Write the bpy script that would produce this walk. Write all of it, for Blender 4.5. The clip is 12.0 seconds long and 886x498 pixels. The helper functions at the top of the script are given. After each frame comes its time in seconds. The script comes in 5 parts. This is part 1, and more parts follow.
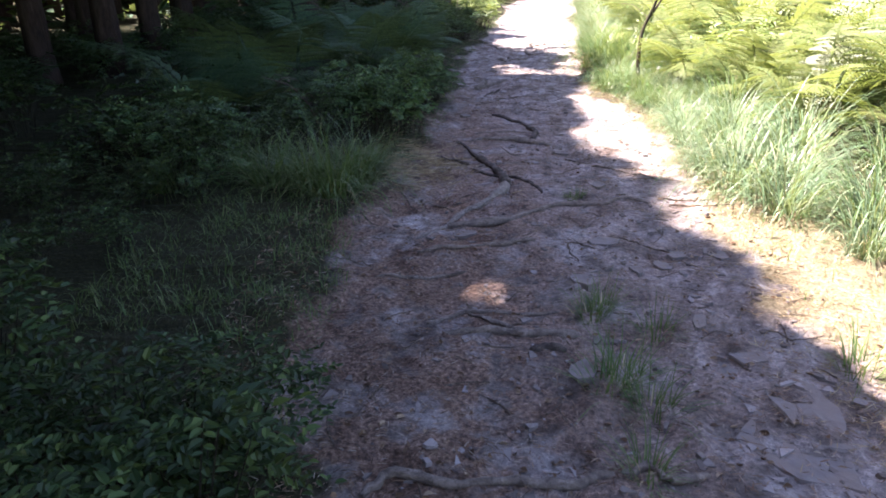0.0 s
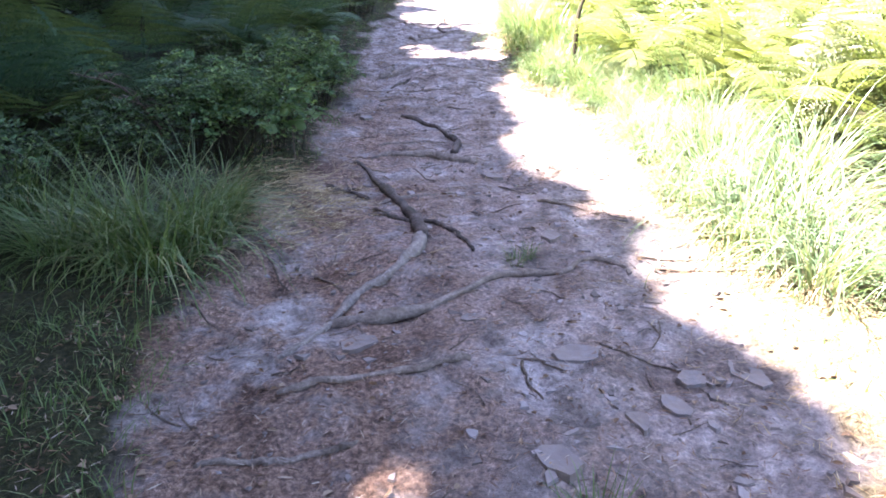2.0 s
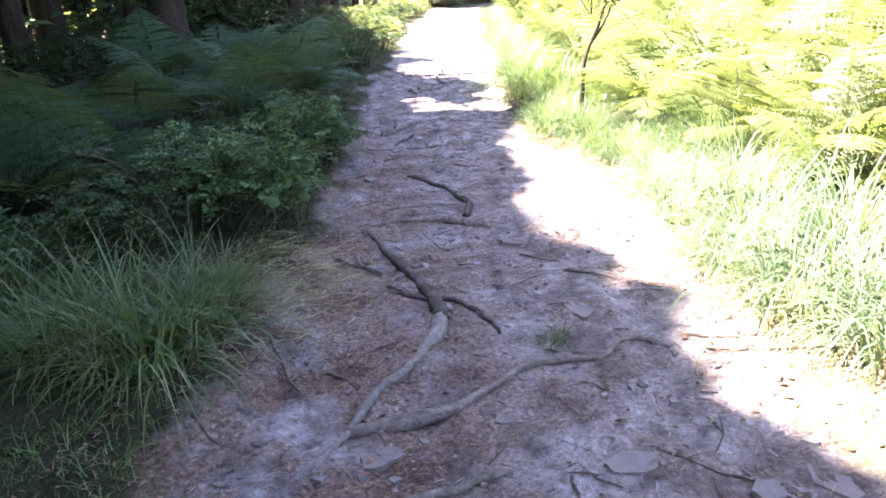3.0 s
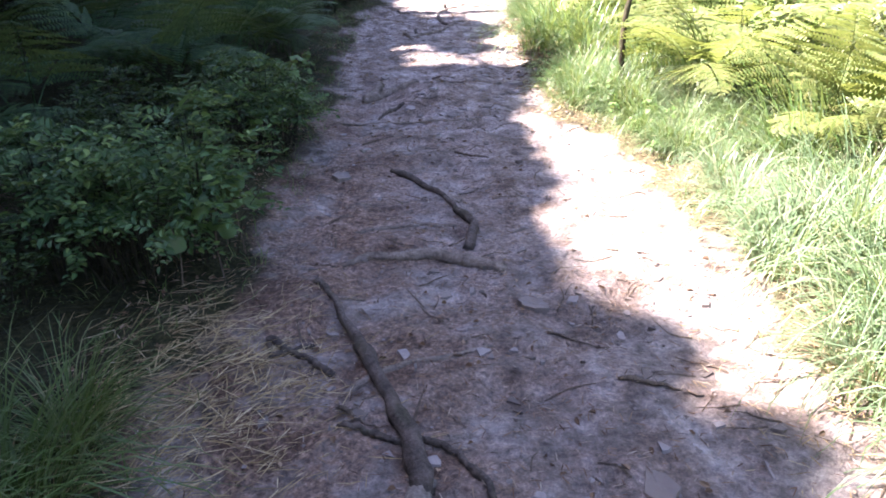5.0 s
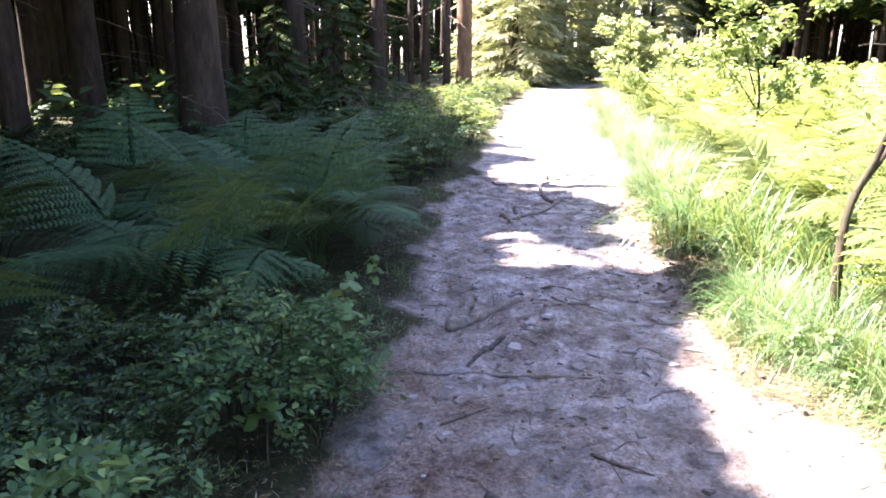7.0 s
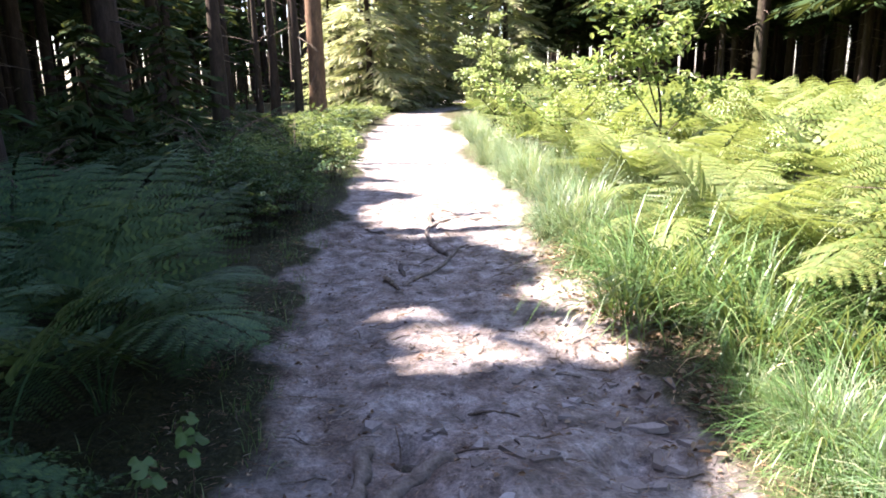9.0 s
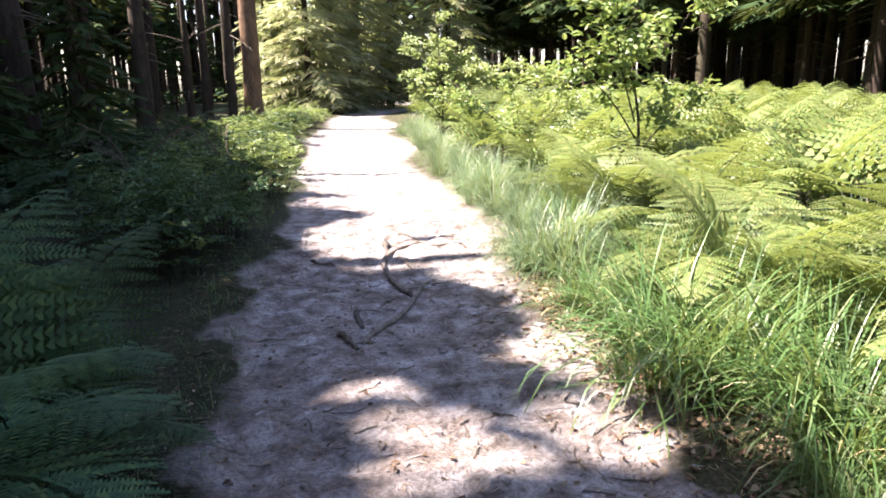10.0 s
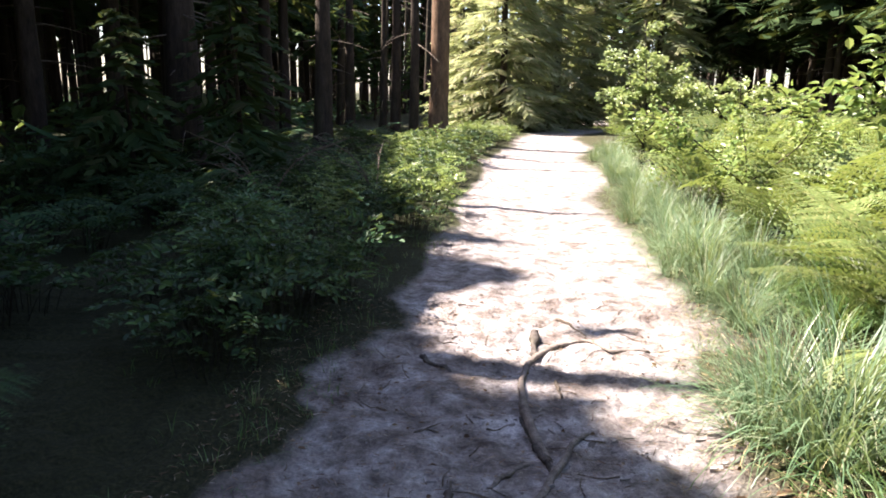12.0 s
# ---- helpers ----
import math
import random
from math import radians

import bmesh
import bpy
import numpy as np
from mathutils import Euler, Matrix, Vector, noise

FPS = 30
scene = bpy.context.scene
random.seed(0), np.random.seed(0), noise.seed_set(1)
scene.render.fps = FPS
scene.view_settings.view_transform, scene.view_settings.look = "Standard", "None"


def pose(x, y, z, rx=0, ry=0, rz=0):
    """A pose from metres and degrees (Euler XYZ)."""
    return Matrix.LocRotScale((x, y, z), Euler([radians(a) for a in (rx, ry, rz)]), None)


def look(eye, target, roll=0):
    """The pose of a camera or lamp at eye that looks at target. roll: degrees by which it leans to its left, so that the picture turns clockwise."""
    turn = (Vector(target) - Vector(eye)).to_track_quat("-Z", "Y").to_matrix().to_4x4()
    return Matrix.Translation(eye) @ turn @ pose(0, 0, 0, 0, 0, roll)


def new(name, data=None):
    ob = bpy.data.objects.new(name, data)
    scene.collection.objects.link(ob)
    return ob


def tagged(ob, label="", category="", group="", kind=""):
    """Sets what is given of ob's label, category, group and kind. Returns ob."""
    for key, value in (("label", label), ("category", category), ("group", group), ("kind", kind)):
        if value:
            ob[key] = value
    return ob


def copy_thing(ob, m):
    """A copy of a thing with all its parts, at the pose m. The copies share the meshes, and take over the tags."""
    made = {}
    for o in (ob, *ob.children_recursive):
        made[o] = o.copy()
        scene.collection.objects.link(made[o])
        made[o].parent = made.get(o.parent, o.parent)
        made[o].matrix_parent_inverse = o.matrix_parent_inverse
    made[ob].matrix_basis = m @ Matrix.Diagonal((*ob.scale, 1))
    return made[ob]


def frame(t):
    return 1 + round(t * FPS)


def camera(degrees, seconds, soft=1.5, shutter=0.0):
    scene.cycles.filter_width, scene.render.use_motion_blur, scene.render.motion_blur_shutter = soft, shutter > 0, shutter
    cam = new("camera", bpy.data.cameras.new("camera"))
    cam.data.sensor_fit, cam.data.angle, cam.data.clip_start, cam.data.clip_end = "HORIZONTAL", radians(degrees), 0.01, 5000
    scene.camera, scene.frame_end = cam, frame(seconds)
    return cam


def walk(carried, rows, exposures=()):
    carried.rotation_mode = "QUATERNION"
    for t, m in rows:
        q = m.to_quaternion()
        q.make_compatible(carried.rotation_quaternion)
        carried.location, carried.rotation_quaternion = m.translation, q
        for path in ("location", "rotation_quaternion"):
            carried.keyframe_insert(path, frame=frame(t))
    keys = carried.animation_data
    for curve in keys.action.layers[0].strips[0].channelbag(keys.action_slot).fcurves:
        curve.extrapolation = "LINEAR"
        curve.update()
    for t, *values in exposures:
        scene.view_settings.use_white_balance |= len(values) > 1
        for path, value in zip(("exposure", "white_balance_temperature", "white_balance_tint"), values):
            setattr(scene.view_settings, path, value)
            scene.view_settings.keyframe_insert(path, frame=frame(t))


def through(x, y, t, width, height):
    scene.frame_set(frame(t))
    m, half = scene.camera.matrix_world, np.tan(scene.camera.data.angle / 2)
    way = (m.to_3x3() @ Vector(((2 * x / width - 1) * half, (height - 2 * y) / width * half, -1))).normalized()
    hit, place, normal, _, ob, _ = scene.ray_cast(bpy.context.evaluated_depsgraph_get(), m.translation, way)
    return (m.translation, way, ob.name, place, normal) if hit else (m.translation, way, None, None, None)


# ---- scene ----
cam = camera(65.0, 12.0, soft=1.8)
PATH = [
    (0, (0.057, -0.07, 1.484), (0.025, 1.775, 0.714), -0.6),
    (0.5, (0.061, 0.316, 1.421), (0.125, 2.09, 0.5), -2.0),
    (1, (0.129, 0.782, 1.439), (0.204, 2.573, 0.552), -1.6),
    (1.5, (0.081, 1.195, 1.436), (0.249, 3.011, 0.615), -1.1),
    (2, (0.174, 1.512, 1.399), (0.381, 3.313, 0.555), 0.9),
    (2.5, (0.153, 1.718, 1.387), (0.308, 3.506, 0.503), -0.8),
    (3, (0.119, 1.852, 1.449), (0.332, 3.699, 0.713), -1.3),
    (3.2, (0.138, 1.958, 1.441), (0.348, 3.834, 0.78), -1.1),
    (4.8, (0.336, 3.095, 1.451), (0.593, 4.864, 0.555), -1.5),
    (5, (0.34, 3.28, 1.442), (0.533, 5.045, 0.522), -0.5),
    (5.5, (0.269, 3.6, 1.424), (0.289, 5.354, 0.463), -1.0),
    (6, (0.245, 4.035, 1.474), (0.338, 5.825, 0.587), 0.2),
    (6.5, (0.375, 4.564, 1.501), (0.389, 6.476, 0.914), -0.3),
    (7, (0.336, 5.028, 1.437), (0.314, 6.953, 0.894), -0.1),
    (7.5, (0.344, 5.483, 1.419), (0.513, 7.369, 0.777), -1.2),
    (7.7, (0.353, 5.646, 1.403), (0.533, 7.552, 0.822), -1.2),
    (9.3, (0.3, 6.9, 1.344), (0.683, 8.804, 0.867), -1.2),
    (9.5, (0.281, 7.071, 1.346), (0.551, 8.979, 0.812), -1.4),
    (10, (0.362, 7.574, 1.39), (0.892, 9.442, 0.91), -0.9),
    (10.5, (0.588, 8.022, 1.388), (1.089, 9.892, 0.886), -0.2),
    (11, (0.677, 8.494, 1.372), (0.985, 10.432, 0.983), 1.2),
    (11.5, (0.799, 8.932, 1.404), (1.067, 10.889, 1.087), 0.8),
    (12, (0.918, 9.397, 1.409), (0.921, 11.348, 0.969), 1.2),
]
EXPOSURES = [(0, 3.25, 6500, 30), (1.0, 4.3, 6500, 30), (2.5, 4.24, 6500, 30), (5.5, 3.5, 6500, 30), (6.5, 4.07, 6450, 30), (7.5, 4.07, 6450, 29), (9.5, 2.95, 6500, 24), (10.5, 2.85, 6550, 23), (11.0, 2.58, 6550, 22), (12.0, 2.6, 6600, 20)]
walk(cam, [(t, look(eye, target, roll)) for t, eye, target, roll in PATH], EXPOSURES)

# ---- light ----
SUN_EL = radians(55)
SUN_WAY = Vector((0.95, -0.30, 0)).normalized()      # the way the sunlight goes over the ground
SUN_K = 1 / math.tan(SUN_EL)
world = bpy.data.worlds.new("world")
scene.world = world
world.use_nodes = True
wn = world.node_tree.nodes
sky = wn.new("ShaderNodeTexSky")
sky.sky_type, sky.sun_disc = "NISHITA", False
sky.sun_elevation, sky.sun_rotation = SUN_EL, math.atan2(-SUN_WAY.x, -SUN_WAY.y)
world.node_tree.links.new(sky.outputs[0], wn["Background"].inputs[0])
wn["Background"].inputs[1].default_value = 0.06
sun = new("sun", bpy.data.lights.new("sun", "SUN"))
sun.data.energy, sun.data.angle, sun.data.color = 5.0, radians(0.8), (1.0, 0.94, 0.84)
sun.matrix_basis = look((-SUN_WAY.x * SUN_K * 30, -SUN_WAY.y * SUN_K * 30, 30), (0, 0, 0))


# ---- materials ----
def material(name, rough=0.7, spec=0.3):
    m = bpy.data.materials.new(name)
    m.use_nodes = True
    b = m.node_tree.nodes["Principled BSDF"]
    b.inputs["Roughness"].default_value = rough
    b.inputs["Specular IOR Level"].default_value = spec
    return m, m.node_tree.nodes, m.node_tree.links, b


def ramp(nodes, links, source, stops):
    r = nodes.new("ShaderNodeValToRGB")
    e = r.color_ramp.elements
    while len(e) < len(stops):
        e.new(0.5)
    for el, (p, c) in zip(e, stops):
        el.position, el.color = p, (*c, 1)
    links.new(source, r.inputs[0])
    return r.outputs[0]


def noise_tex(nodes, links, scale, detail=4.0, rough=0.6, coord=None):
    n = nodes.new("ShaderNodeTexNoise")
    n.inputs["Scale"].default_value, n.inputs["Detail"].default_value = scale, detail
    n.inputs["Roughness"].default_value = rough
    if coord is not None:
        links.new(coord, n.inputs["Vector"])
    return n.outputs["Fac"]


def mix(nodes, links, fac, a, b, kind="MIX"):
    x = nodes.new("ShaderNodeMix")
    x.data_type, x.blend_type = "RGBA", kind
    for socket, value in ((x.inputs[0], fac), (x.inputs[6], a), (x.inputs[7], b)):
        if hasattr(value, "is_linked"):
            links.new(value, socket)
        elif isinstance(value, tuple):
            socket.default_value = (*value, 1)
        else:
            socket.default_value = value
    return x.outputs[2]


def math_node(nodes, links, op, a, b=0.0, clamp=False):
    x = nodes.new("ShaderNodeMath")
    x.operation, x.use_clamp = op, clamp
    for socket, value in ((x.inputs[0], a), (x.inputs[1], b)):
        if hasattr(value, "is_linked"):
            links.new(value, socket)
        else:
            socket.default_value = value
    return x.outputs[0]


def bump(nodes, links, bsdf, height, strength=0.5, dist=0.01):
    b = nodes.new("ShaderNodeBump")
    b.inputs["Strength"].default_value, b.inputs["Distance"].default_value = strength, dist
    links.new(height, b.inputs["Height"])
    links.new(b.outputs[0], bsdf.inputs["Normal"])


def leaf_material(name, dark, light, tint, through=0.35, rough=0.45, spec=0.4):
    """Leaves: each leaf and each plant of its own shade, with light shining through."""
    m, nodes, links, b = material(name, rough, spec)
    geo, info = nodes.new("ShaderNodeNewGeometry"), nodes.new("ShaderNodeObjectInfo")
    c = ramp(nodes, links, geo.outputs["Random Per Island"], [(0.0, dark), (0.75, light), (1.0, tint)])
    hsv = nodes.new("ShaderNodeHueSaturation")
    v = math_node(nodes, links, "MULTIPLY_ADD", info.outputs["Random"], 0.5)
    v.node.inputs[2].default_value = 0.75
    links.new(v, hsv.inputs["Value"])
    links.new(c, hsv.inputs["Color"])
    big = noise_tex(nodes, links, 1.3)
    h = math_node(nodes, links, "MULTIPLY_ADD", big, 0.08)
    h.node.inputs[2].default_value = 0.46
    links.new(h, hsv.inputs["Hue"])
    links.new(hsv.outputs[0], b.inputs["Base Color"])
    tr = nodes.new("ShaderNodeBsdfTranslucent")
    links.new(mix(nodes, links, 0.5, hsv.outputs[0], (0.26, 0.31, 0.06), "MIX"), tr.inputs["Color"])
    ms = nodes.new("ShaderNodeMixShader")
    ms.inputs[0].default_value = through
    links.new(b.outputs[0], ms.inputs[1])
    links.new(tr.outputs[0], ms.inputs[2])
    links.new(ms.outputs[0], nodes["Material Output"].inputs["Surface"])
    return m


def soil_material():
    m, nodes, links, b = material("forest_soil", 0.9, 0.2)
    co = nodes.new("ShaderNodeNewGeometry").outputs["Position"]
    verge = nodes.new("ShaderNodeAttribute")
    verge.attribute_name = "verge"
    needles = nodes.new("ShaderNodeAttribute")
    needles.attribute_name = "needles"
    big = noise_tex(nodes, links, 2.2, 5, 0.65, co)
    mid = noise_tex(nodes, links, 7.0, 6, 0.65, co)
    fine = noise_tex(nodes, links, 55.0, 6, 0.7, co)
    grit = noise_tex(nodes, links, 190.0, 3, 0.6, co)
    base = ramp(nodes, links, mid, [(0.32, (0.13, 0.108, 0.094)), (0.45, (0.27, 0.242, 0.224)), (0.56, (0.40, 0.372, 0.355)), (0.68, (0.57, 0.55, 0.54))])
    litter = ramp(nodes, links, fine, [(0.35, (0.09, 0.055, 0.038)), (0.52, (0.22, 0.135, 0.09)), (0.7, (0.38, 0.27, 0.2))])
    lm = ramp(nodes, links, math_node(nodes, links, "MULTIPLY_ADD", big, 0.6), [(0.44, (0, 0, 0)), (0.52, (1, 1, 1))])
    madd = lm.node.inputs[0].links[0].from_node
    links.new(math_node(nodes, links, "MULTIPLY", mid, 0.42), madd.inputs[2])
    col = mix(nodes, links, math_node(nodes, links, "MULTIPLY", lm, needles.outputs["Fac"]), base, litter)
    col = mix(nodes, links, 0.75, col, ramp(nodes, links, fine, [(0.3, (0.45, 0.45, 0.46)), (0.55, (0.95, 0.95, 0.95)), (0.75, (1.35, 1.33, 1.3))]), "MULTIPLY")
    col = mix(nodes, links, 0.3, col, ramp(nodes, links, grit, [(0.35, (0.6, 0.6, 0.6)), (0.65, (1.3, 1.3, 1.3))]), "MULTIPLY")
    lump = noise_tex(nodes, links, 20.0, 5, 0.62, co)
    col = mix(nodes, links, 0.85, col, ramp(nodes, links, lump, [(0.31, (0.5, 0.47, 0.46)), (0.43, (0.92, 0.91, 0.90)), (0.62, (1.1, 1.1, 1.11)), (0.72, (1.25, 1.25, 1.28))]), "MULTIPLY")
    broad = noise_tex(nodes, links, 3.4, 3, 0.55, co)
    col = mix(nodes, links, 1.0, col, ramp(nodes, links, broad, [(0.36, (0.66, 0.61, 0.58)), (0.5, (1.0, 0.98, 0.97)), (0.63, (1.16, 1.17, 1.2))]), "MULTIPLY")
    vor = nodes.new("ShaderNodeTexVoronoi")
    vor.inputs["Scale"].default_value = 26.0
    links.new(co, vor.inputs["Vector"])
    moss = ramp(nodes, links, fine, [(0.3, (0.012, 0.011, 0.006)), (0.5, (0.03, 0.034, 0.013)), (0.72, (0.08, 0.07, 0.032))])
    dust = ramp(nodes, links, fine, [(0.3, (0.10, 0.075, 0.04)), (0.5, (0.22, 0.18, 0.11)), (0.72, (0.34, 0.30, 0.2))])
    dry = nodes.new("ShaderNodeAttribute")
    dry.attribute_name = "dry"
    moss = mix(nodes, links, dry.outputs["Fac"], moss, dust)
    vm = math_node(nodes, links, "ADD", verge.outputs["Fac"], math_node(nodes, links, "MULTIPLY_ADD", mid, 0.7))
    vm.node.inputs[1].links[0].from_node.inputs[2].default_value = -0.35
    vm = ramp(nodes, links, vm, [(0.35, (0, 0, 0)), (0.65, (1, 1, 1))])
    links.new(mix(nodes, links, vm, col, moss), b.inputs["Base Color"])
    h = math_node(nodes, links, "ADD", math_node(nodes, links, "MULTIPLY_ADD", lump, 1.6), math_node(nodes, links, "ADD", fine, math_node(nodes, links, "MULTIPLY", grit, 0.35)))
    links.new(math_node(nodes, links, "MULTIPLY", vor.outputs["Distance"], -0.5), h.node.inputs[0].links[0].from_node.inputs[2])
    bump(nodes, links, b, h, 0.85, 0.03)
    return m


def wood_material(name, dark, light, scale=14.0, moss=0.0, stretch=0.25):
    m, nodes, links, b = material(name, 0.85, 0.2)
    tc = nodes.new("ShaderNodeTexCoord")
    mp = nodes.new("ShaderNodeMapping")
    mp.inputs["Scale"].default_value = (1, 1, stretch)
    links.new(tc.outputs["Object"], mp.inputs[0])
    n = noise_tex(nodes, links, scale, 7, 0.7, mp.outputs[0])
    f = noise_tex(nodes, links, scale * 5, 4, 0.6, mp.outputs[0])
    c = ramp(nodes, links, n, [(0.3, dark), (0.55, tuple((a + d) / 2 for a, d in zip(dark, light))), (0.72, light)])
    c = mix(nodes, links, 0.6, c, ramp(nodes, links, f, [(0.3, (0.5, 0.5, 0.5)), (0.7, (1.3, 1.3, 1.3))]), "MULTIPLY")
    if moss:
        c = mix(nodes, links, math_node(nodes, links, "MULTIPLY", ramp(nodes, links, noise_tex(nodes, links, 2.2, 4), [(0.5, (0, 0, 0)), (0.65, (1, 1, 1))]), moss), c, (0.07, 0.09, 0.03))
    links.new(c, b.inputs["Base Color"])
    bump(nodes, links, b, math_node(nodes, links, "ADD", n, math_node(nodes, links, "MULTIPLY", f, 0.4)), 1.0, 0.02)
    return m


def stone_material():
    m, nodes, links, b = material("grey_stone", 0.75, 0.3)
    tc, info = nodes.new("ShaderNodeTexCoord"), nodes.new("ShaderNodeObjectInfo")
    n = noise_tex(nodes, links, 18, 6, 0.65, tc.outputs["Object"])
    c = ramp(nodes, links, n, [(0.3, (0.08, 0.075, 0.073)), (0.5, (0.135, 0.13, 0.128)), (0.7, (0.21, 0.205, 0.203))])
    t = math_node(nodes, links, "MULTIPLY_ADD", info.outputs["Random"], 0.4)
    t.node.inputs[2].default_value = 0.15
    c = mix(nodes, links, t, c, (0.20, 0.165, 0.145))
    dirt = ramp(nodes, links, noise_tex(nodes, links, 7, 5, 0.7, tc.outputs["Object"]), [(0.4, (0, 0, 0)), (0.55, (1, 1, 1))])
    c = mix(nodes, links, math_node(nodes, links, "MULTIPLY", dirt, 0.9), c, (0.17, 0.14, 0.12))
    links.new(c, b.inputs["Base Color"])
    bump(nodes, links, b, n, 0.6, 0.01)
    return m


def island_material(name, stops, rough=0.85):
    m, nodes, links, b = material(name, rough, 0.2)
    geo = nodes.new("ShaderNodeNewGeometry")
    c = ramp(nodes, links, geo.outputs["Random Per Island"], stops)
    f = noise_tex(nodes, links, 120.0, 3)
    links.new(mix(nodes, links, 0.5, c, ramp(nodes, links, f, [(0.3, (0.6, 0.6, 0.6)), (0.7, (1.25, 1.25, 1.25))]), "MULTIPLY"), b.inputs["Base Color"])
    return m


M_SOIL = soil_material()
M_ROOT = wood_material("root_bark", (0.09, 0.07, 0.055), (0.34, 0.29, 0.25), 16, 0.0, 1.0)
M_ROOT_DARK = wood_material("dark_root_bark", (0.03, 0.025, 0.022), (0.17, 0.14, 0.12), 16, 0.2, 1.0)
M_ROOT_PALE = wood_material("peeled_root", (0.12, 0.10, 0.085), (0.38, 0.34, 0.30), 22, 0.0, 1.0)
M_BARK = wood_material("spruce_bark", (0.014, 0.010, 0.008), (0.075, 0.053, 0.038), 9, 0.25)
M_BARK_RED = wood_material("pine_bark", (0.07, 0.042, 0.026), (0.26, 0.165, 0.10), 9, 0.0)
M_TWIG = wood_material("twig_bark", (0.06, 0.045, 0.035), (0.25, 0.20, 0.15), 30, 0.0, 1.0)
M_STEM = wood_material("shrub_stem", (0.012, 0.012, 0.008), (0.05, 0.045, 0.025), 30, 0.0, 1.0)
M_STONE = stone_material()
M_BILBERRY = leaf_material("bilberry_leaf", (0.010, 0.028, 0.012), (0.034, 0.074, 0.026), (0.085, 0.145, 0.042), 0.18, 0.45, 0.2)
M_BILBERRY_LIGHT = leaf_material("fresh_bilberry_leaf", (0.02, 0.055, 0.024), (0.06, 0.125, 0.046), (0.125, 0.20, 0.06), 0.2, 0.45, 0.2)
# One bracken leaf in two colours: shade put into the first, sun into the second.
M_FERN_SHADED = leaf_material("shaded_bracken_leaf", (0.018, 0.05, 0.026), (0.04, 0.09, 0.04), (0.075, 0.125, 0.042), 0.25, 0.6, 0.12)
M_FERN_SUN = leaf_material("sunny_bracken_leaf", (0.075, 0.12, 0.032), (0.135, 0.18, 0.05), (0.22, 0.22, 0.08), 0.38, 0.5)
M_GRASS = leaf_material("grass_blade", (0.035, 0.08, 0.022), (0.08, 0.155, 0.045), (0.21, 0.235, 0.11), 0.35, 0.4)
M_GRASS_PALE = leaf_material("pale_grass_blade", (0.075, 0.13, 0.066), (0.13, 0.205, 0.112), (0.29, 0.30, 0.19), 0.35, 0.4)
M_BEECH = leaf_material("sapling_leaf", (0.09, 0.15, 0.04), (0.17, 0.24, 0.075), (0.26, 0.28, 0.10), 0.4, 0.4)
# Paler than sapling_leaf: sunlight on the far bushes put into the leaf colour.
M_BIRCH_SUNLIT = leaf_material("sunlit_birch_leaf", (0.18, 0.24, 0.10), (0.29, 0.35, 0.16), (0.38, 0.40, 0.20), 0.4, 0.4)
M_BROAD = leaf_material("broad_leaf", (0.045, 0.10, 0.028), (0.08, 0.155, 0.042), (0.12, 0.20, 0.05), 0.3, 0.45)
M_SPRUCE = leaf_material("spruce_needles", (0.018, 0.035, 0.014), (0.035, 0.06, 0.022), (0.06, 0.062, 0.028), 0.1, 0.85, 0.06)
# Pale needles: the sun on the far spruces is in the base colour.
M_SPRUCE_SUNLIT = leaf_material("sunlit_spruce_needles", (0.24, 0.27, 0.15), (0.36, 0.38, 0.22), (0.48, 0.40, 0.27), 0.5, 0.7, 0.15)
M_LITTER = island_material("needle_litter", [(0.0, (0.07, 0.045, 0.03)), (0.4, (0.22, 0.13, 0.08)), (0.75, (0.34, 0.24, 0.16)), (1.0, (0.45, 0.40, 0.33))])
M_STRAW = island_material("dry_grass", [(0.0, (0.22, 0.16, 0.08)), (0.6, (0.42, 0.33, 0.18)), (1.0, (0.55, 0.47, 0.30))])
M_PEBBLE = island_material("pebbles", [(0.0, (0.11, 0.092, 0.08)), (0.5, (0.20, 0.175, 0.16)), (0.97, (0.27, 0.245, 0.235)), (1.0, (0.34, 0.32, 0.31))])
M_DEADLEAF = island_material("dead_leaves", [(0.0, (0.08, 0.05, 0.032)), (0.5, (0.18, 0.115, 0.07)), (1.0, (0.34, 0.26, 0.18))], 0.8)

# ---- mesh tools ----
rng = np.random.default_rng(7)


def unit(v):
    return v / np.maximum(np.linalg.norm(v, axis=-1, keepdims=True), 1e-9)


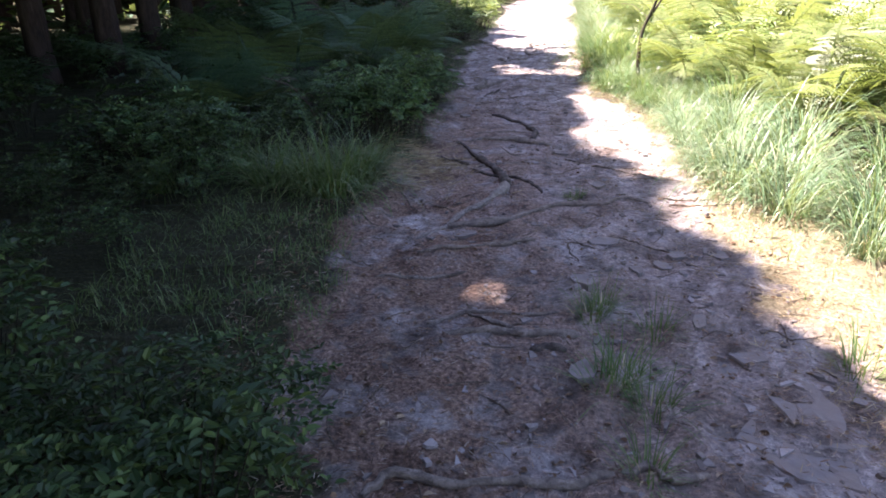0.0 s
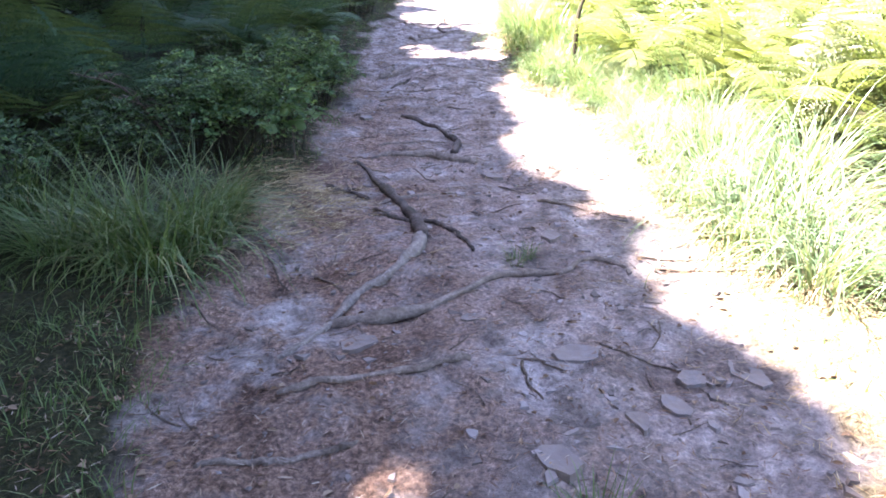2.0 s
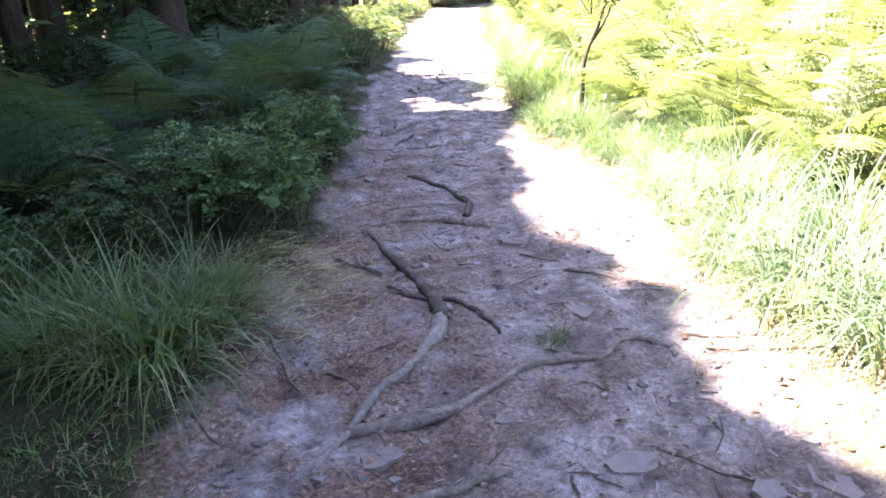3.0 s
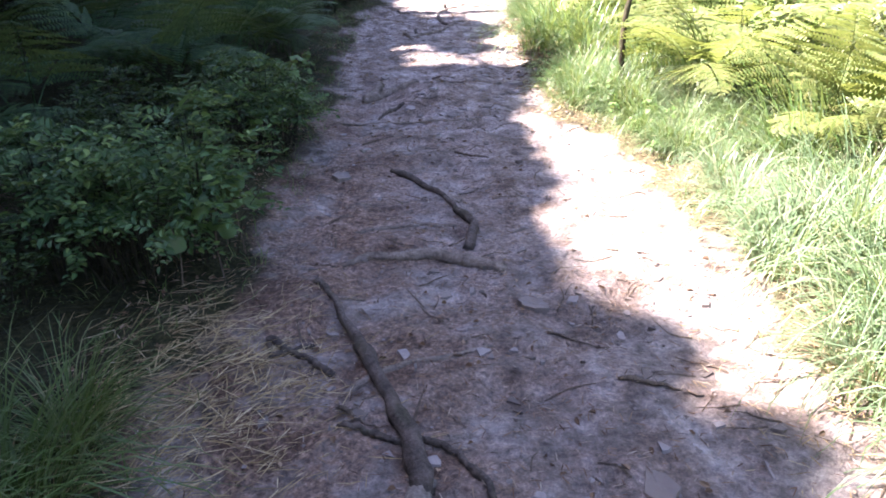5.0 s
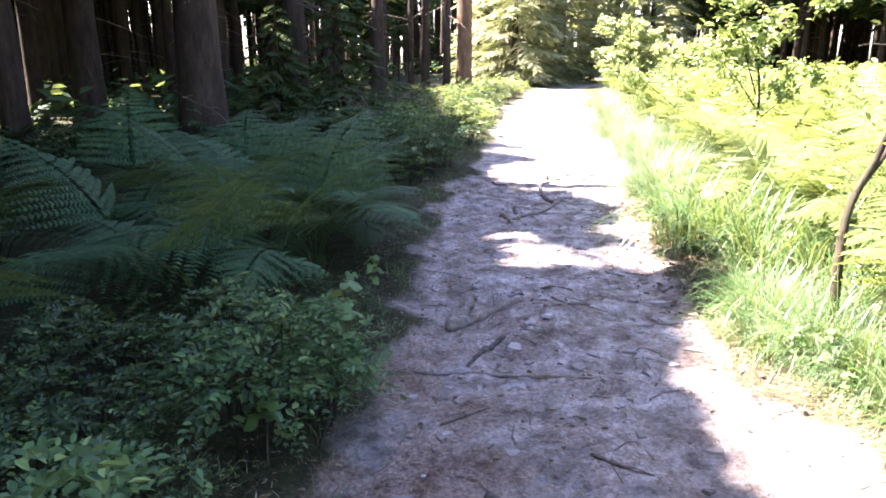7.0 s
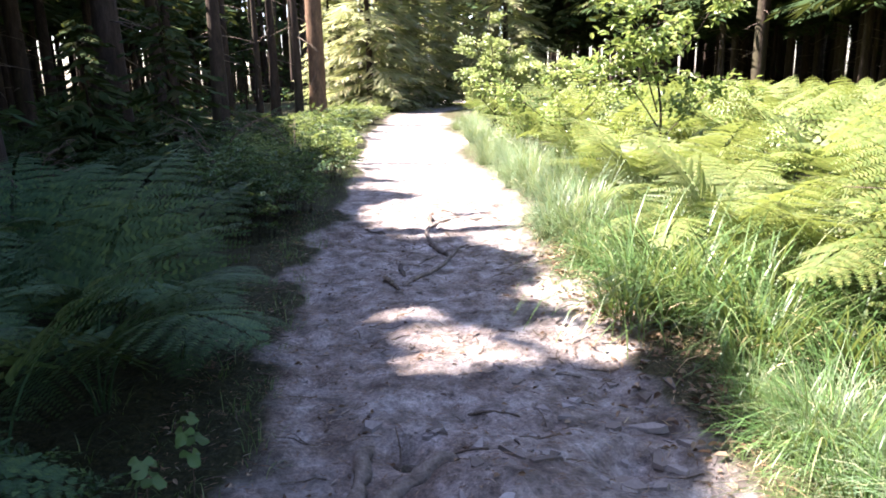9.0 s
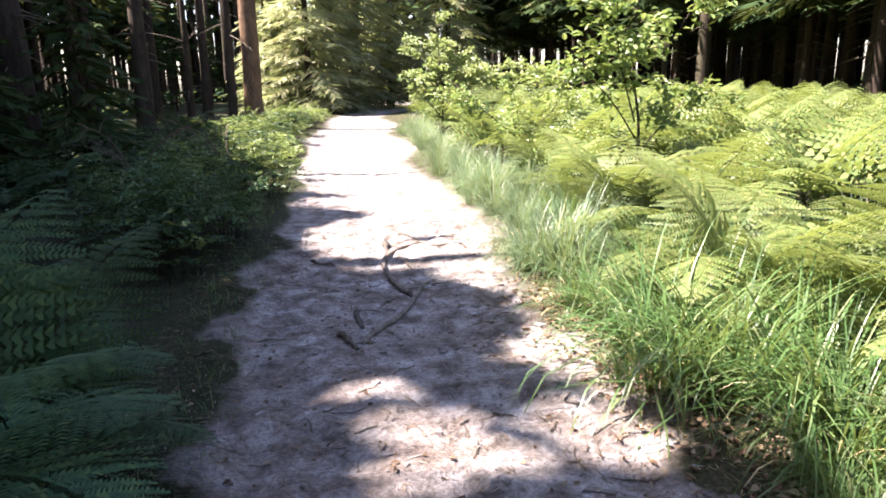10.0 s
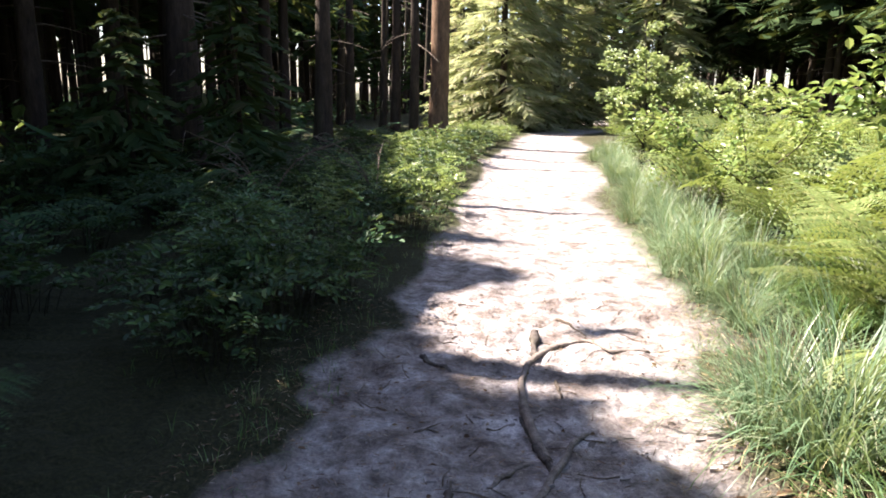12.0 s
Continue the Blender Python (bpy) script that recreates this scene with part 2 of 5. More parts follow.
class Geo:
    """Gathers quads and triangles into one mesh."""

    def __init__(self):
        self.v, self.q, self.t, self.n = [], [], [], 0

    def add(self, v, quads=None, tris=None):
        v = np.asarray(v, dtype=np.float64).reshape(-1, 3)
        if quads is not None and len(quads):
            self.q.append(np.asarray(quads, dtype=np.int64).reshape(-1, 4) + self.n)
        if tris is not None and len(tris):
            self.t.append(np.asarray(tris, dtype=np.int64).reshape(-1, 3) + self.n)
        self.v.append(v)
        self.n += len(v)
        return self

    def mesh(self, name, mat, smooth=False):
        me = bpy.data.meshes.new(name)
        v = np.concatenate(self.v)
        q = np.concatenate(self.q) if self.q else np.zeros((0, 4), dtype=np.int64)
        t = np.concatenate(self.t) if self.t else np.zeros((0, 3), dtype=np.int64)
        me.vertices.add(len(v))
        me.vertices.foreach_set("co", v.astype(np.float32).ravel())
        loops = np.concatenate([q.ravel(), t.ravel()]).astype(np.int32)
        me.loops.add(len(loops))
        me.loops.foreach_set("vertex_index", loops)
        starts = np.concatenate([np.arange(len(q)) * 4, len(q) * 4 + np.arange(len(t)) * 3]).astype(np.int32)
        me.polygons.add(len(starts))
        me.polygons.foreach_set("loop_start", starts)
        me.polygons.foreach_set("use_smooth", np.full(len(starts), smooth))
        me.materials.append(mat)
        me.update(calc_edges=True)
        me.validate()
        return me


def part(name, mesh, parent, label=""):
    ob = new(name, mesh)
    ob.parent = parent
    return tagged(ob, label)


def smooth_line(points, n):
    """n points on a smooth curve through the points."""
    p = np.asarray(points, dtype=float)
    if len(p) == 2:
        return p[0] + np.linspace(0, 1, n)[:, None] * (p[1] - p[0])
    p = np.vstack([2 * p[0] - p[1], p, 2 * p[-1] - p[-2]])
    u = np.linspace(0, len(p) - 3 - 1e-6, n)
    i, f = u.astype(int), (u % 1)[:, None]
    a, b, c, d = p[i], p[i + 1], p[i + 2], p[i + 3]
    return 0.5 * (2 * b + (c - a) * f + (2 * a - 5 * b + 4 * c - d) * f ** 2 + (3 * b - a - 3 * c + d) * f ** 3)


def tube(geo, points, radii, sides=6, rough=0.0):
    p = np.asarray(points, dtype=float)
    n = len(p)
    t = unit(np.gradient(p, axis=0))
    ref = np.array([1.0, 0.1, 0]) if abs(t[:, 2]).mean() > 0.7 else np.array([0.05, 0.1, 1.0])
    a = unit(np.cross(t, ref))
    b = np.cross(t, a)
    ang = np.linspace(0, 2 * np.pi, sides, endpoint=False)
    r = np.asarray(radii, dtype=float)[:, None] * (1 + rough * rng.normal(0, 1, (n, sides)))
    v = p[:, None] + r[..., None] * (np.cos(ang)[None, :, None] * a[:, None] + np.sin(ang)[None, :, None] * b[:, None])
    i, j = np.meshgrid(np.arange(n - 1), np.arange(sides), indexing="ij")
    k = (j + 1) % sides
    q = np.stack([i * sides + j, i * sides + k, (i + 1) * sides + k, (i + 1) * sides + j], -1)
    ends = [[0, s + 1, s] for s in range(1, sides - 1)] + [[(n - 1) * sides, (n - 1) * sides + s, (n - 1) * sides + s + 1] for s in range(1, sides - 1)]
    geo.add(v, q, ends)


def leaves(geo, p, d, nrm, length, width, fold=0.25):
    """Pointed oval leaves, folded along the rib."""
    p, d = np.asarray(p), unit(np.asarray(d))
    side = unit(np.cross(nrm, d))
    up = np.cross(d, side)
    length, width = np.broadcast_to(length, len(p))[:, None], np.broadcast_to(width, len(p))[:, None]
    pts = [p]
    for s, w in ((0.28, -0.42), (0.68, -0.40), (1.0, 0), (0.68, 0.40), (0.28, 0.42)):
        pts.append(p + d * length * s + side * width * w + up * width * (abs(w) * fold * 2 - 0.25 * s * s))
    v = np.stack(pts, 1)
    i = np.arange(len(p))[:, None] * 6
    geo.add(v, np.concatenate([i + [0, 1, 2, 3], i + [0, 3, 4, 5]]))


def directions(n, up_lo, up_hi):
    a, z = rng.uniform(0, 2 * np.pi, n), rng.uniform(up_lo, up_hi, n)
    h = np.sqrt(np.maximum(0, 1 - z * z))
    return np.stack([h * np.cos(a), h * np.sin(a), z], -1)


# ---- the plan: path edges, relief and shade ----
LEFT_Y = [-40, 0, 2, 3.5, 4.2, 5, 6.2, 7.1, 8.4, 9.7, 11, 12.3, 14, 16.4, 22, 29, 37, 42]
LEFT_X = [-0.5, -0.5, -0.52, -0.58, -0.45, -0.3, -0.15, -0.05, 0.05, 0.1, 0.18, 0.36, 0.6, 0.95, 1.5, 2.8, 4.6, 7.5]
RIGHT_Y = [-40, 0, 2, 3, 4.8, 6, 6.8, 7.4, 8, 9.5, 11, 12, 13.5, 16.5, 19, 29, 35, 38, 42]
RIGHT_X = [1.5, 1.5, 1.57, 1.6, 1.68, 1.76, 1.96, 1.88, 1.64, 1.9, 1.98, 2.12, 2.45, 2.8, 3.1, 4.8, 5.9, 7.3, 10.5]
SUN_Y = [-40, 1.6, 2.0, 2.4, 2.9, 3.45, 3.62, 3.75, 4.05, 4.35, 4.6, 4.83, 4.95, 5.35, 5.5, 5.6, 5.97, 6.5, 7.0, 7.5, 7.86, 8.1, 8.36, 8.54, 8.7, 9.1, 9.42, 9.6, 11.0, 11.8, 12.1, 12.52, 12.6, 13.0, 13.5, 13.7, 14.0, 14.3, 14.5, 15.0, 15.25, 15.5, 15.85, 16.05, 16.3, 16.6, 20, 30, 60]
SUN_X = [1.5, 1.55, 1.58, 1.52, 1.58, 1.72, 1.5, 1.33, 1.24, 1.36, 1.62, 1.6, 1.38, 1.42, 1.2, 1.0, 1.12, 1.14, 1.3, 1.3, 1.22, 1.42, 1.52, 1.44, 2.3, 2.8, 2.6, 2.0, 1.95, 1.95, 1.6, 1.5, 0.95, 0.85, 0.8, 0.7, 0.85, 0.95, 1.5, 1.68, 1.1, 0.75, 0.85, 1.7, 1.0, 0.5, 0.2, 0.5, 0.5]


def value_noise(x, y, seed=0):
    xi, yi = np.floor(x), np.floor(y)
    fx, fy = x - xi, y - yi
    fx, fy = fx * fx * (3 - 2 * fx), fy * fy * (3 - 2 * fy)

    def h(a, b):
        s = np.sin(a * 127.1 + b * 311.7 + seed * 74.7) * 43758.5453
        return s - np.floor(s)
    return (h(xi, yi) * (1 - fx) + h(xi + 1, yi) * fx) * (1 - fy) + (h(xi, yi + 1) * (1 - fx) + h(xi + 1, yi + 1) * fx) * fy - 0.5


def verge(x, y):
    """0 on the trodden path, 1 well off it."""
    l, r = np.interp(y, LEFT_Y, LEFT_X), np.interp(y, RIGHT_Y, RIGHT_X)
    wander = 0.34 * value_noise(x * 1.9, y * 1.9, 61) + 0.22 * value_noise(x * 5.5, y * 5.5, 62)
    return np.clip((np.maximum(l - x, x - r) + 0.18 + wander) / 0.36, 0, 1)


def ground_z(x, y):
    x, y = np.asarray(x, dtype=float), np.asarray(y, dtype=float)
    v = verge(x, y)
    z = 0.05 * value_noise(x * 0.9, y * 0.9, 1) + 0.035 * value_noise(x * 2.6, y * 2.6, 2) + 0.034 * value_noise(x * 7, y * 7, 3)
    z = z + (0.02 + 0.01 * v) * value_noise(x * 17, y * 17, 4) + 0.012 * value_noise(x * 34, y * 34, 5)
    far = np.clip((np.hypot(x - 1, y - 8) - 5) / 10, 0, 1)
    z = z + 0.1 * np.exp(-((x - 0.95) ** 2 + (y - 8.55) ** 2) / 0.12) - 0.09 * np.exp(-((x - 0.64) ** 2 + (y - 8.95) ** 2) / 0.016) - 0.09 * np.exp(-((x - 1.36) ** 2 + (y - 8.7) ** 2) / 0.012)
    return z + 0.05 * v + far * v * 0.25 * value_noise(x * 0.25, y * 0.25, 6)


SPOTS = np.array(((0.23, 2.88, 0.19), (0.22, 2.76, 0.16), (-1.05, 3.35, 0.1), (-1.2, 3.5, 0.12), (-1.3, 3.2, 0.1), (-1.5, 3.3, 0.09), (-0.85, 3.3, 0.07), (-0.8, 2.95, 0.09), (-1.0, 3.05, 0.08), (-0.62, 3.2, 0.06), (0.72, 10.43, 0.32), (0.95, 9.84, 0.35), (0.86, 10.12, 0.2), (1.48, 9.88, 0.26), (1.66, 9.68, 0.2), (1.72, 10.65, 0.24),
                      (0.22, 12.42, 0.2), (0.75, 13.7, 0.12), (0.02, 12.55, 0.16), (-2.15, 12.0, 0.25), (-2.9, 11.5, 0.3), (-1.3, 16.6, 0.3)))      # sun flecks: x, y and radius


def sunlit(x, y):
    """Whether sun is meant to reach the ground there; the crowns are trimmed for it."""
    edge = np.interp(y, SUN_Y, SUN_X) + 0.16 * value_noise(x * 2.5 + 9, y * 2.5, 11) + 0.16 * value_noise(x * 6, y * 6, 12)
    lit = (x > edge) | ((x < -6) & (y > 15) & (value_noise(x * 0.45, y * 0.45, 31) > 0.05))
    lit &= np.hypot((x - 1.85) / 0.5, (y - 13.38) / 0.24) > 1 + 0.6 * value_noise(x * 5, y * 5, 43)
    lit |= (y > 10.25) & (y < 10.95) & (x > 1.45) & (value_noise(x * 5, y * 5, 41) > 0.08)
    ragged = 1 + 0.8 * value_noise(x * 9, y * 9, 13)
    dapple = value_noise(x * 8, y * 8, 71) > -0.3
    far = np.hypot(x[..., None] - SPOTS[:, 0], y[..., None] - SPOTS[:, 1]) < SPOTS[:, 2] * ragged[..., None]
    lit |= (far & ((SPOTS[:, 1] < 9) | dapple[..., None])).any(-1)
    return lit


# ---- ground ----
def stretched(lo, hi, step, end_lo, end_hi, n):
    g = np.geomspace(step, 1, n)
    g = np.cumsum(g) / np.cumsum(g)[-1]
    return np.concatenate([(lo - g * (lo - end_lo))[::-1], np.arange(lo, hi, step), hi + g * (end_hi - hi)])


def build_ground():
    xs, ys = stretched(-1.0, 2.4, 0.04, -400, 400, 55), stretched(1.0, 14, 0.04, -400, 400, 60)
    x, y = np.meshgrid(xs, ys)
    z = ground_z(x, y)
    g = Geo()
    nx = len(xs)
    i, j = np.meshgrid(np.arange(len(ys) - 1), np.arange(nx - 1), indexing="ij")
    k = i * nx + j
    g.add(np.stack([x, y, z], -1), np.stack([k, k + 1, k + nx + 1, k + nx], -1))
    me = g.mesh("ground", M_SOIL, True)
    at = me.attributes.new("verge", "FLOAT", "POINT")
    at.data.foreach_set("value", verge(x, y).astype(np.float32).ravel())
    at = me.attributes.new("needles", "FLOAT", "POINT")
    cover = np.interp(y, [0, 6.5, 9, 12], [0.95, 0.8, 0.45, 0.2]) * np.clip(1.25 - 0.55 * (x + 0.3), 0.25, 1)
    at.data.foreach_set("value", cover.astype(np.float32).ravel())
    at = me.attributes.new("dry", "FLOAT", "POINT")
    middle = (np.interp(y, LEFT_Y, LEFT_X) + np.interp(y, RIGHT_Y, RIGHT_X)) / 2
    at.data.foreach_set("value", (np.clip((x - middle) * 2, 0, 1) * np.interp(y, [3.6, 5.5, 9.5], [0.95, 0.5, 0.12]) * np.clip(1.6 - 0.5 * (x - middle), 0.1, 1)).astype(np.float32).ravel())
    tagged(new("ground", me), "trodden grey-brown forest soil with needle litter and mossy verges", "ground", kind="structure")


build_ground()


# ---- trees ----
def shadow_of(p):
    return p[..., 0] + SUN_WAY.x * SUN_K * p[..., 2], p[..., 1] + SUN_WAY.y * SUN_K * p[..., 2]


def trunk_mesh(x, y, h, r, mat, lean=0.0):
    g = Geo()
    s = np.concatenate([[0, 0.012, 0.03, 0.06], np.linspace(0.1, 1, 14)])
    pts = np.stack([lean * h * s + 0.03 * np.sin(s * 5), 0.03 * np.cos(s * 4 + x) - 0.03 * np.cos(x), h * s - 0.25], -1)
    tube(g, pts, r * ((1 - s) ** 0.8 * 0.97 + 0.03 + 0.9 * np.exp(-s * h * 4)), 14, 0.045)
    return g.mesh("trunk", mat, True)


def needle_branch(g, base, az, length, droop, n, x, y, keep_dark, width):
    """One flat bough: a rib with side twigs that carry the needles."""
    out = np.array([math.cos(az), math.sin(az), 0.0])
    s = np.linspace(0.15, 1, n)
    rib = base + out * (s * length)[:, None] + np.array([0, 0, 1.0]) * (-droop * length * s ** 1.5)[:, None]
    side = np.array([-out[1], out[0], 0.0])
    for sign in (-1, 1):
        d = unit(out * 0.75 + side * sign * rng.uniform(0.6, 1.1, (n, 1)) + np.array([0, 0, -1]) * rng.uniform(0.1, 0.7, (n, 1)))
        l = length * (0.16 + 0.42 * (1 - s)) * rng.uniform(0.7, 1.2, n)
        tip = rib + d * l[:, None]
        w = unit(np.cross(d, np.array([0, 0, 1.0]) + 0.5 * rng.normal(0, 1, (n, 3)))) * width
        v = np.stack([rib - 0.6 * w, rib + 0.6 * w, (rib + tip) / 2 + w, tip, (rib + tip) / 2 - w], 1)
        # Twigs are left out where they would shade the planned sun patches.
        if keep_dark:
            f = np.array([0.0, 0.35, 0.7, 1.0])[:, None, None]
            sx, sy = shadow_of(rib + (tip - rib) * f + np.array([x, y, 0]))
            lit = sunlit(sx + rng.normal(0, 0.08, sx.shape), sy + rng.normal(0, 0.08, sy.shape)).any(0)
            v = v[~lit]
        k = np.arange(len(v))[:, None] * 5
        if len(v):
            g.add(v, k + [0, 1, 2, 4], k + [4, 2, 3])


def spruce(x, y, h, r, base, reach, boughs, mat=M_SPRUCE, bark=M_BARK, shade=True, twigs=9, width=0.06, label="tall spruce with dark flaky bark and bare lower trunk", dead=8, single=False):
    ob = tagged(new("spruce_tree"), label, "tree", "trees of the wood")
    ob.location = (x, y, float(ground_z(x, y)))
    part("trunk", trunk_mesh(x, y, h, r, bark), ob)
    g = Geo()
    for k in range(boughs):
        f = (k + rng.uniform()) / boughs
        z = base + (h * 0.985 - base) * f
        needle_branch(g, np.array([0, 0, z]), k * 2.4 + rng.uniform(-0.5, 0.5), reach * (1 - f) ** 0.7 * rng.uniform(0.75, 1.15) + 0.15, rng.uniform(0.1, 0.5), twigs, x, y, shade, width)
    if g.v:
        part("crown", g.mesh("crown", mat), ob)
    g = Geo()
    for k in range(dead):
        z, a, l = rng.uniform(1.0, max(1.5, base)), rng.uniform(0, 6.28), rng.uniform(0.3, 1.2)
        t = np.linspace(0, 1, 4)[:, None]
        b = Geo() if single else g
        tube(b, np.array([0, 0, z]) + t * l * np.array([math.cos(a), math.sin(a), rng.uniform(-0.3, 0.1)]) - t ** 2 * np.array([0, 0, 0.15 * l]), 0.012 * (1.05 - t[:, 0]) + 0.003, 4)
        if single:
            part("dead_branch", b.mesh("dead_branch", M_TWIG), ob, "bare dead lower branch")
    if dead and not single:
        tagged(part("dead_twig_spray", g.mesh("dead_twig_spray", M_TWIG), ob, "bare dead lower twigs"), kind="stuff")
    return ob


def crown_height(x, y):
    """How tall a tree may grow there and leave the clearing in the sun."""
    return max(4.5, (1.2 - x) / (SUN_WAY.x * SUN_K) + 1.0)


TREES = [(-2.87, 14.1, 0.31), (-5.78, 17.0, 0.27), (-2.8, 19.4, 0.28), (-1.6, 24.0, 0.2), (-5.0, 19.6, 0.16), (-7.4, 18.2, 0.15), (-5.6, 23.5, 0.2), (-3.4, 26.5, 0.2), (-0.6, 31.0, 0.17), (0.2, 25.5, 0.12)]
for tx, ty, tr in TREES:
    spruce(tx, ty, max(9, crown_height(tx, ty)), tr, 4.2, 2.3, 50, twigs=10, width=0.09, dead=9, single=True)
for tx, ty, tr in ((-2.2, 28.5, 0.16), (-1.2, 34, 0.18), (-3.0, 32, 0.15), (-4.5, 29.5, 0.17), (-2.0, 37.5, 0.18), (-5.0, 35, 0.15), (-0.2, 36, 0.14)):
    spruce(tx - 1.2, ty, 12, tr, 4.0, 2.0, 40, shade=True, twigs=9, width=0.08, dead=8, single=True)
# Mostly unseen trees, added to cast the shade on path and verge.
for row in range(8):
    for col in range(15):
        tx, ty = -3.4 - row * 2.0 + rng.uniform(-0.7, 0.7), -9 + col * 2.3 + rng.uniform(-0.8, 0.8)
        if min(math.hypot(tx - a, ty - b) for a, b, c in TREES) < 1.3 or (11.5 < ty < 13.5 and tx > -5.6) or (ty > 2.5 and tx > -4.5):
            continue
        spruce(tx, ty, crown_height(tx, ty), rng.uniform(0.1, 0.19), 3.4 if ty < 9 else 4.4, 2.9, 84 if row < 5 else 44, twigs=11 if row < 5 else 9, width=0.13 if row < 5 else 0.18, dead=5 if row < 5 else 0)


# Extra spruces out of view, added to keep sky light off the undergrowth.
for tx, ty in ((-5.3, 7.4), (-4.6, 9.6), (-4.8, 11.5), (-5.0, 13.6)):
    spruce(tx, ty, 10, 0.17, 5.2, 3.3, 100, twigs=16, width=0.08, dead=4, single=True, label="added unseen wide-branched spruce that shades the undergrowth")


# ---- far wood: trunks and crowns beyond the clearing ----
def far_tree(seed_r, h, base, reach, mat, bark, label, boughs=64, width=0.17):
    return spruce(0, 0, h, seed_r, base, reach, boughs, mat, bark, False, 8, width, label, 10)


class Stand:
    """Puts copies of a few built plants at many places."""

    def __init__(self, protos):
        self.protos, self.fresh = protos, [True] * len(protos)

    def put(self, x, y, size=1.0, turn=None, which=None, sink=0.0, tilt=0.0):
        i = rng.integers(len(self.protos)) if which is None else which
        a = rng.uniform(0, 360) if turn is None else turn
        m = pose(x, y, float(ground_z(x, y)) - sink, tilt, 0, a) @ Matrix.Diagonal((size, size, size * rng.uniform(0.9, 1.1), 1))
        ob = self.protos[i]
        if self.fresh[i]:
            self.fresh[i] = False
            ob.matrix_basis = m
            return ob
        ob.scale = (1, 1, 1)
        c = copy_thing(ob, m)
        return c


far_dark = Stand([far_tree(r, h, b, 2.0, M_SPRUCE, M_BARK, "far dark spruce with bare trunk and dense high crown") for r, h, b in ((0.16, 15, 4.5), (0.13, 13, 3.8), (0.2, 17, 5.5))])
for k in range(150):
    side = k % 5
    if side < 2:       # the wood on the path's shady side
        fx, fy = rng.uniform(-32, -3.5), rng.uniform(24, 50)
    elif side < 4:     # the wood beyond the clearing
        fy = rng.uniform(14, 52)
        fx = rng.uniform(14, 34) if fy < 40 else rng.uniform(11, 34)
    else:
        fx, fy = rng.uniform(-36, -17), rng.uniform(4, 30)
    if fy < 44 and -3 < fx - np.interp(fy, LEFT_Y, LEFT_X) < 6:
        continue
    size = rng.uniform(0.85, 1.2)
    far_dark.put(fx, fy, min(size, crown_height(fx, fy) / 15) if fx < 0 else size)
for fx, fy in ((-2.5, 44), (-4, 47), (-1, 48.5), (-6, 44), (-3.4, 52), (-5.5, 50), (-0.5, 53), (-8, 47), (-3.2, 41.5), (-7, 41), (-9.5, 44)):
    far_dark.put(fx, fy, min(rng.uniform(0.8, 1.0), crown_height(fx, fy) / 15))
for fx, fy in ((-0.5, 55), (-2.5, 56), (-4.5, 57), (1.5, 56), (-6.5, 55), (3.5, 57), (-8.5, 56)):
    far_dark.put(fx, fy, rng.uniform(0.9, 1.1))
for k in range(24):    # added behind the walker, out of sight: closes the wood against sky light
    far_dark.put(rng.uniform(-12, 16), rng.uniform(-26, -12), 1.0)
edge_dark = Stand([spruce(0, 0, 15, 0.15, 4.0, 2.9, 130, M_SPRUCE, M_BARK, False, 22, 0.05, "dense dark spruce at the far edge of the clearing", 6) for k in range(2)])
for k in range(46):
    fy = 11 + 35 * (k + rng.uniform()) / 46
    edge_dark.put(rng.uniform(15.5, 24) - max(0, fy - 34) * 0.35, fy, rng.uniform(0.8, 1.15))
far_sunlit = Stand([spruce(0, 0, 10, 0.16, 0.3, 2.6, 150, M_SPRUCE_SUNLIT, M_BARK, False, 24, 0.026, "pale spruce with sunlight painted into its drooping yellow-green boughs", 0)])
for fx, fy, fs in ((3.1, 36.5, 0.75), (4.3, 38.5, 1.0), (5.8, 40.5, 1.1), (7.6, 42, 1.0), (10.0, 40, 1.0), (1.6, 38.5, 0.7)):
    far_sunlit.put(fx, fy, fs)
spruce(0.75, 28, 17.5, 0.27, 9, 2.0, 60, M_SPRUCE, M_BARK_RED, True, 8, 0.1, "sunlit reddish pine trunk at the wood's edge", 8)


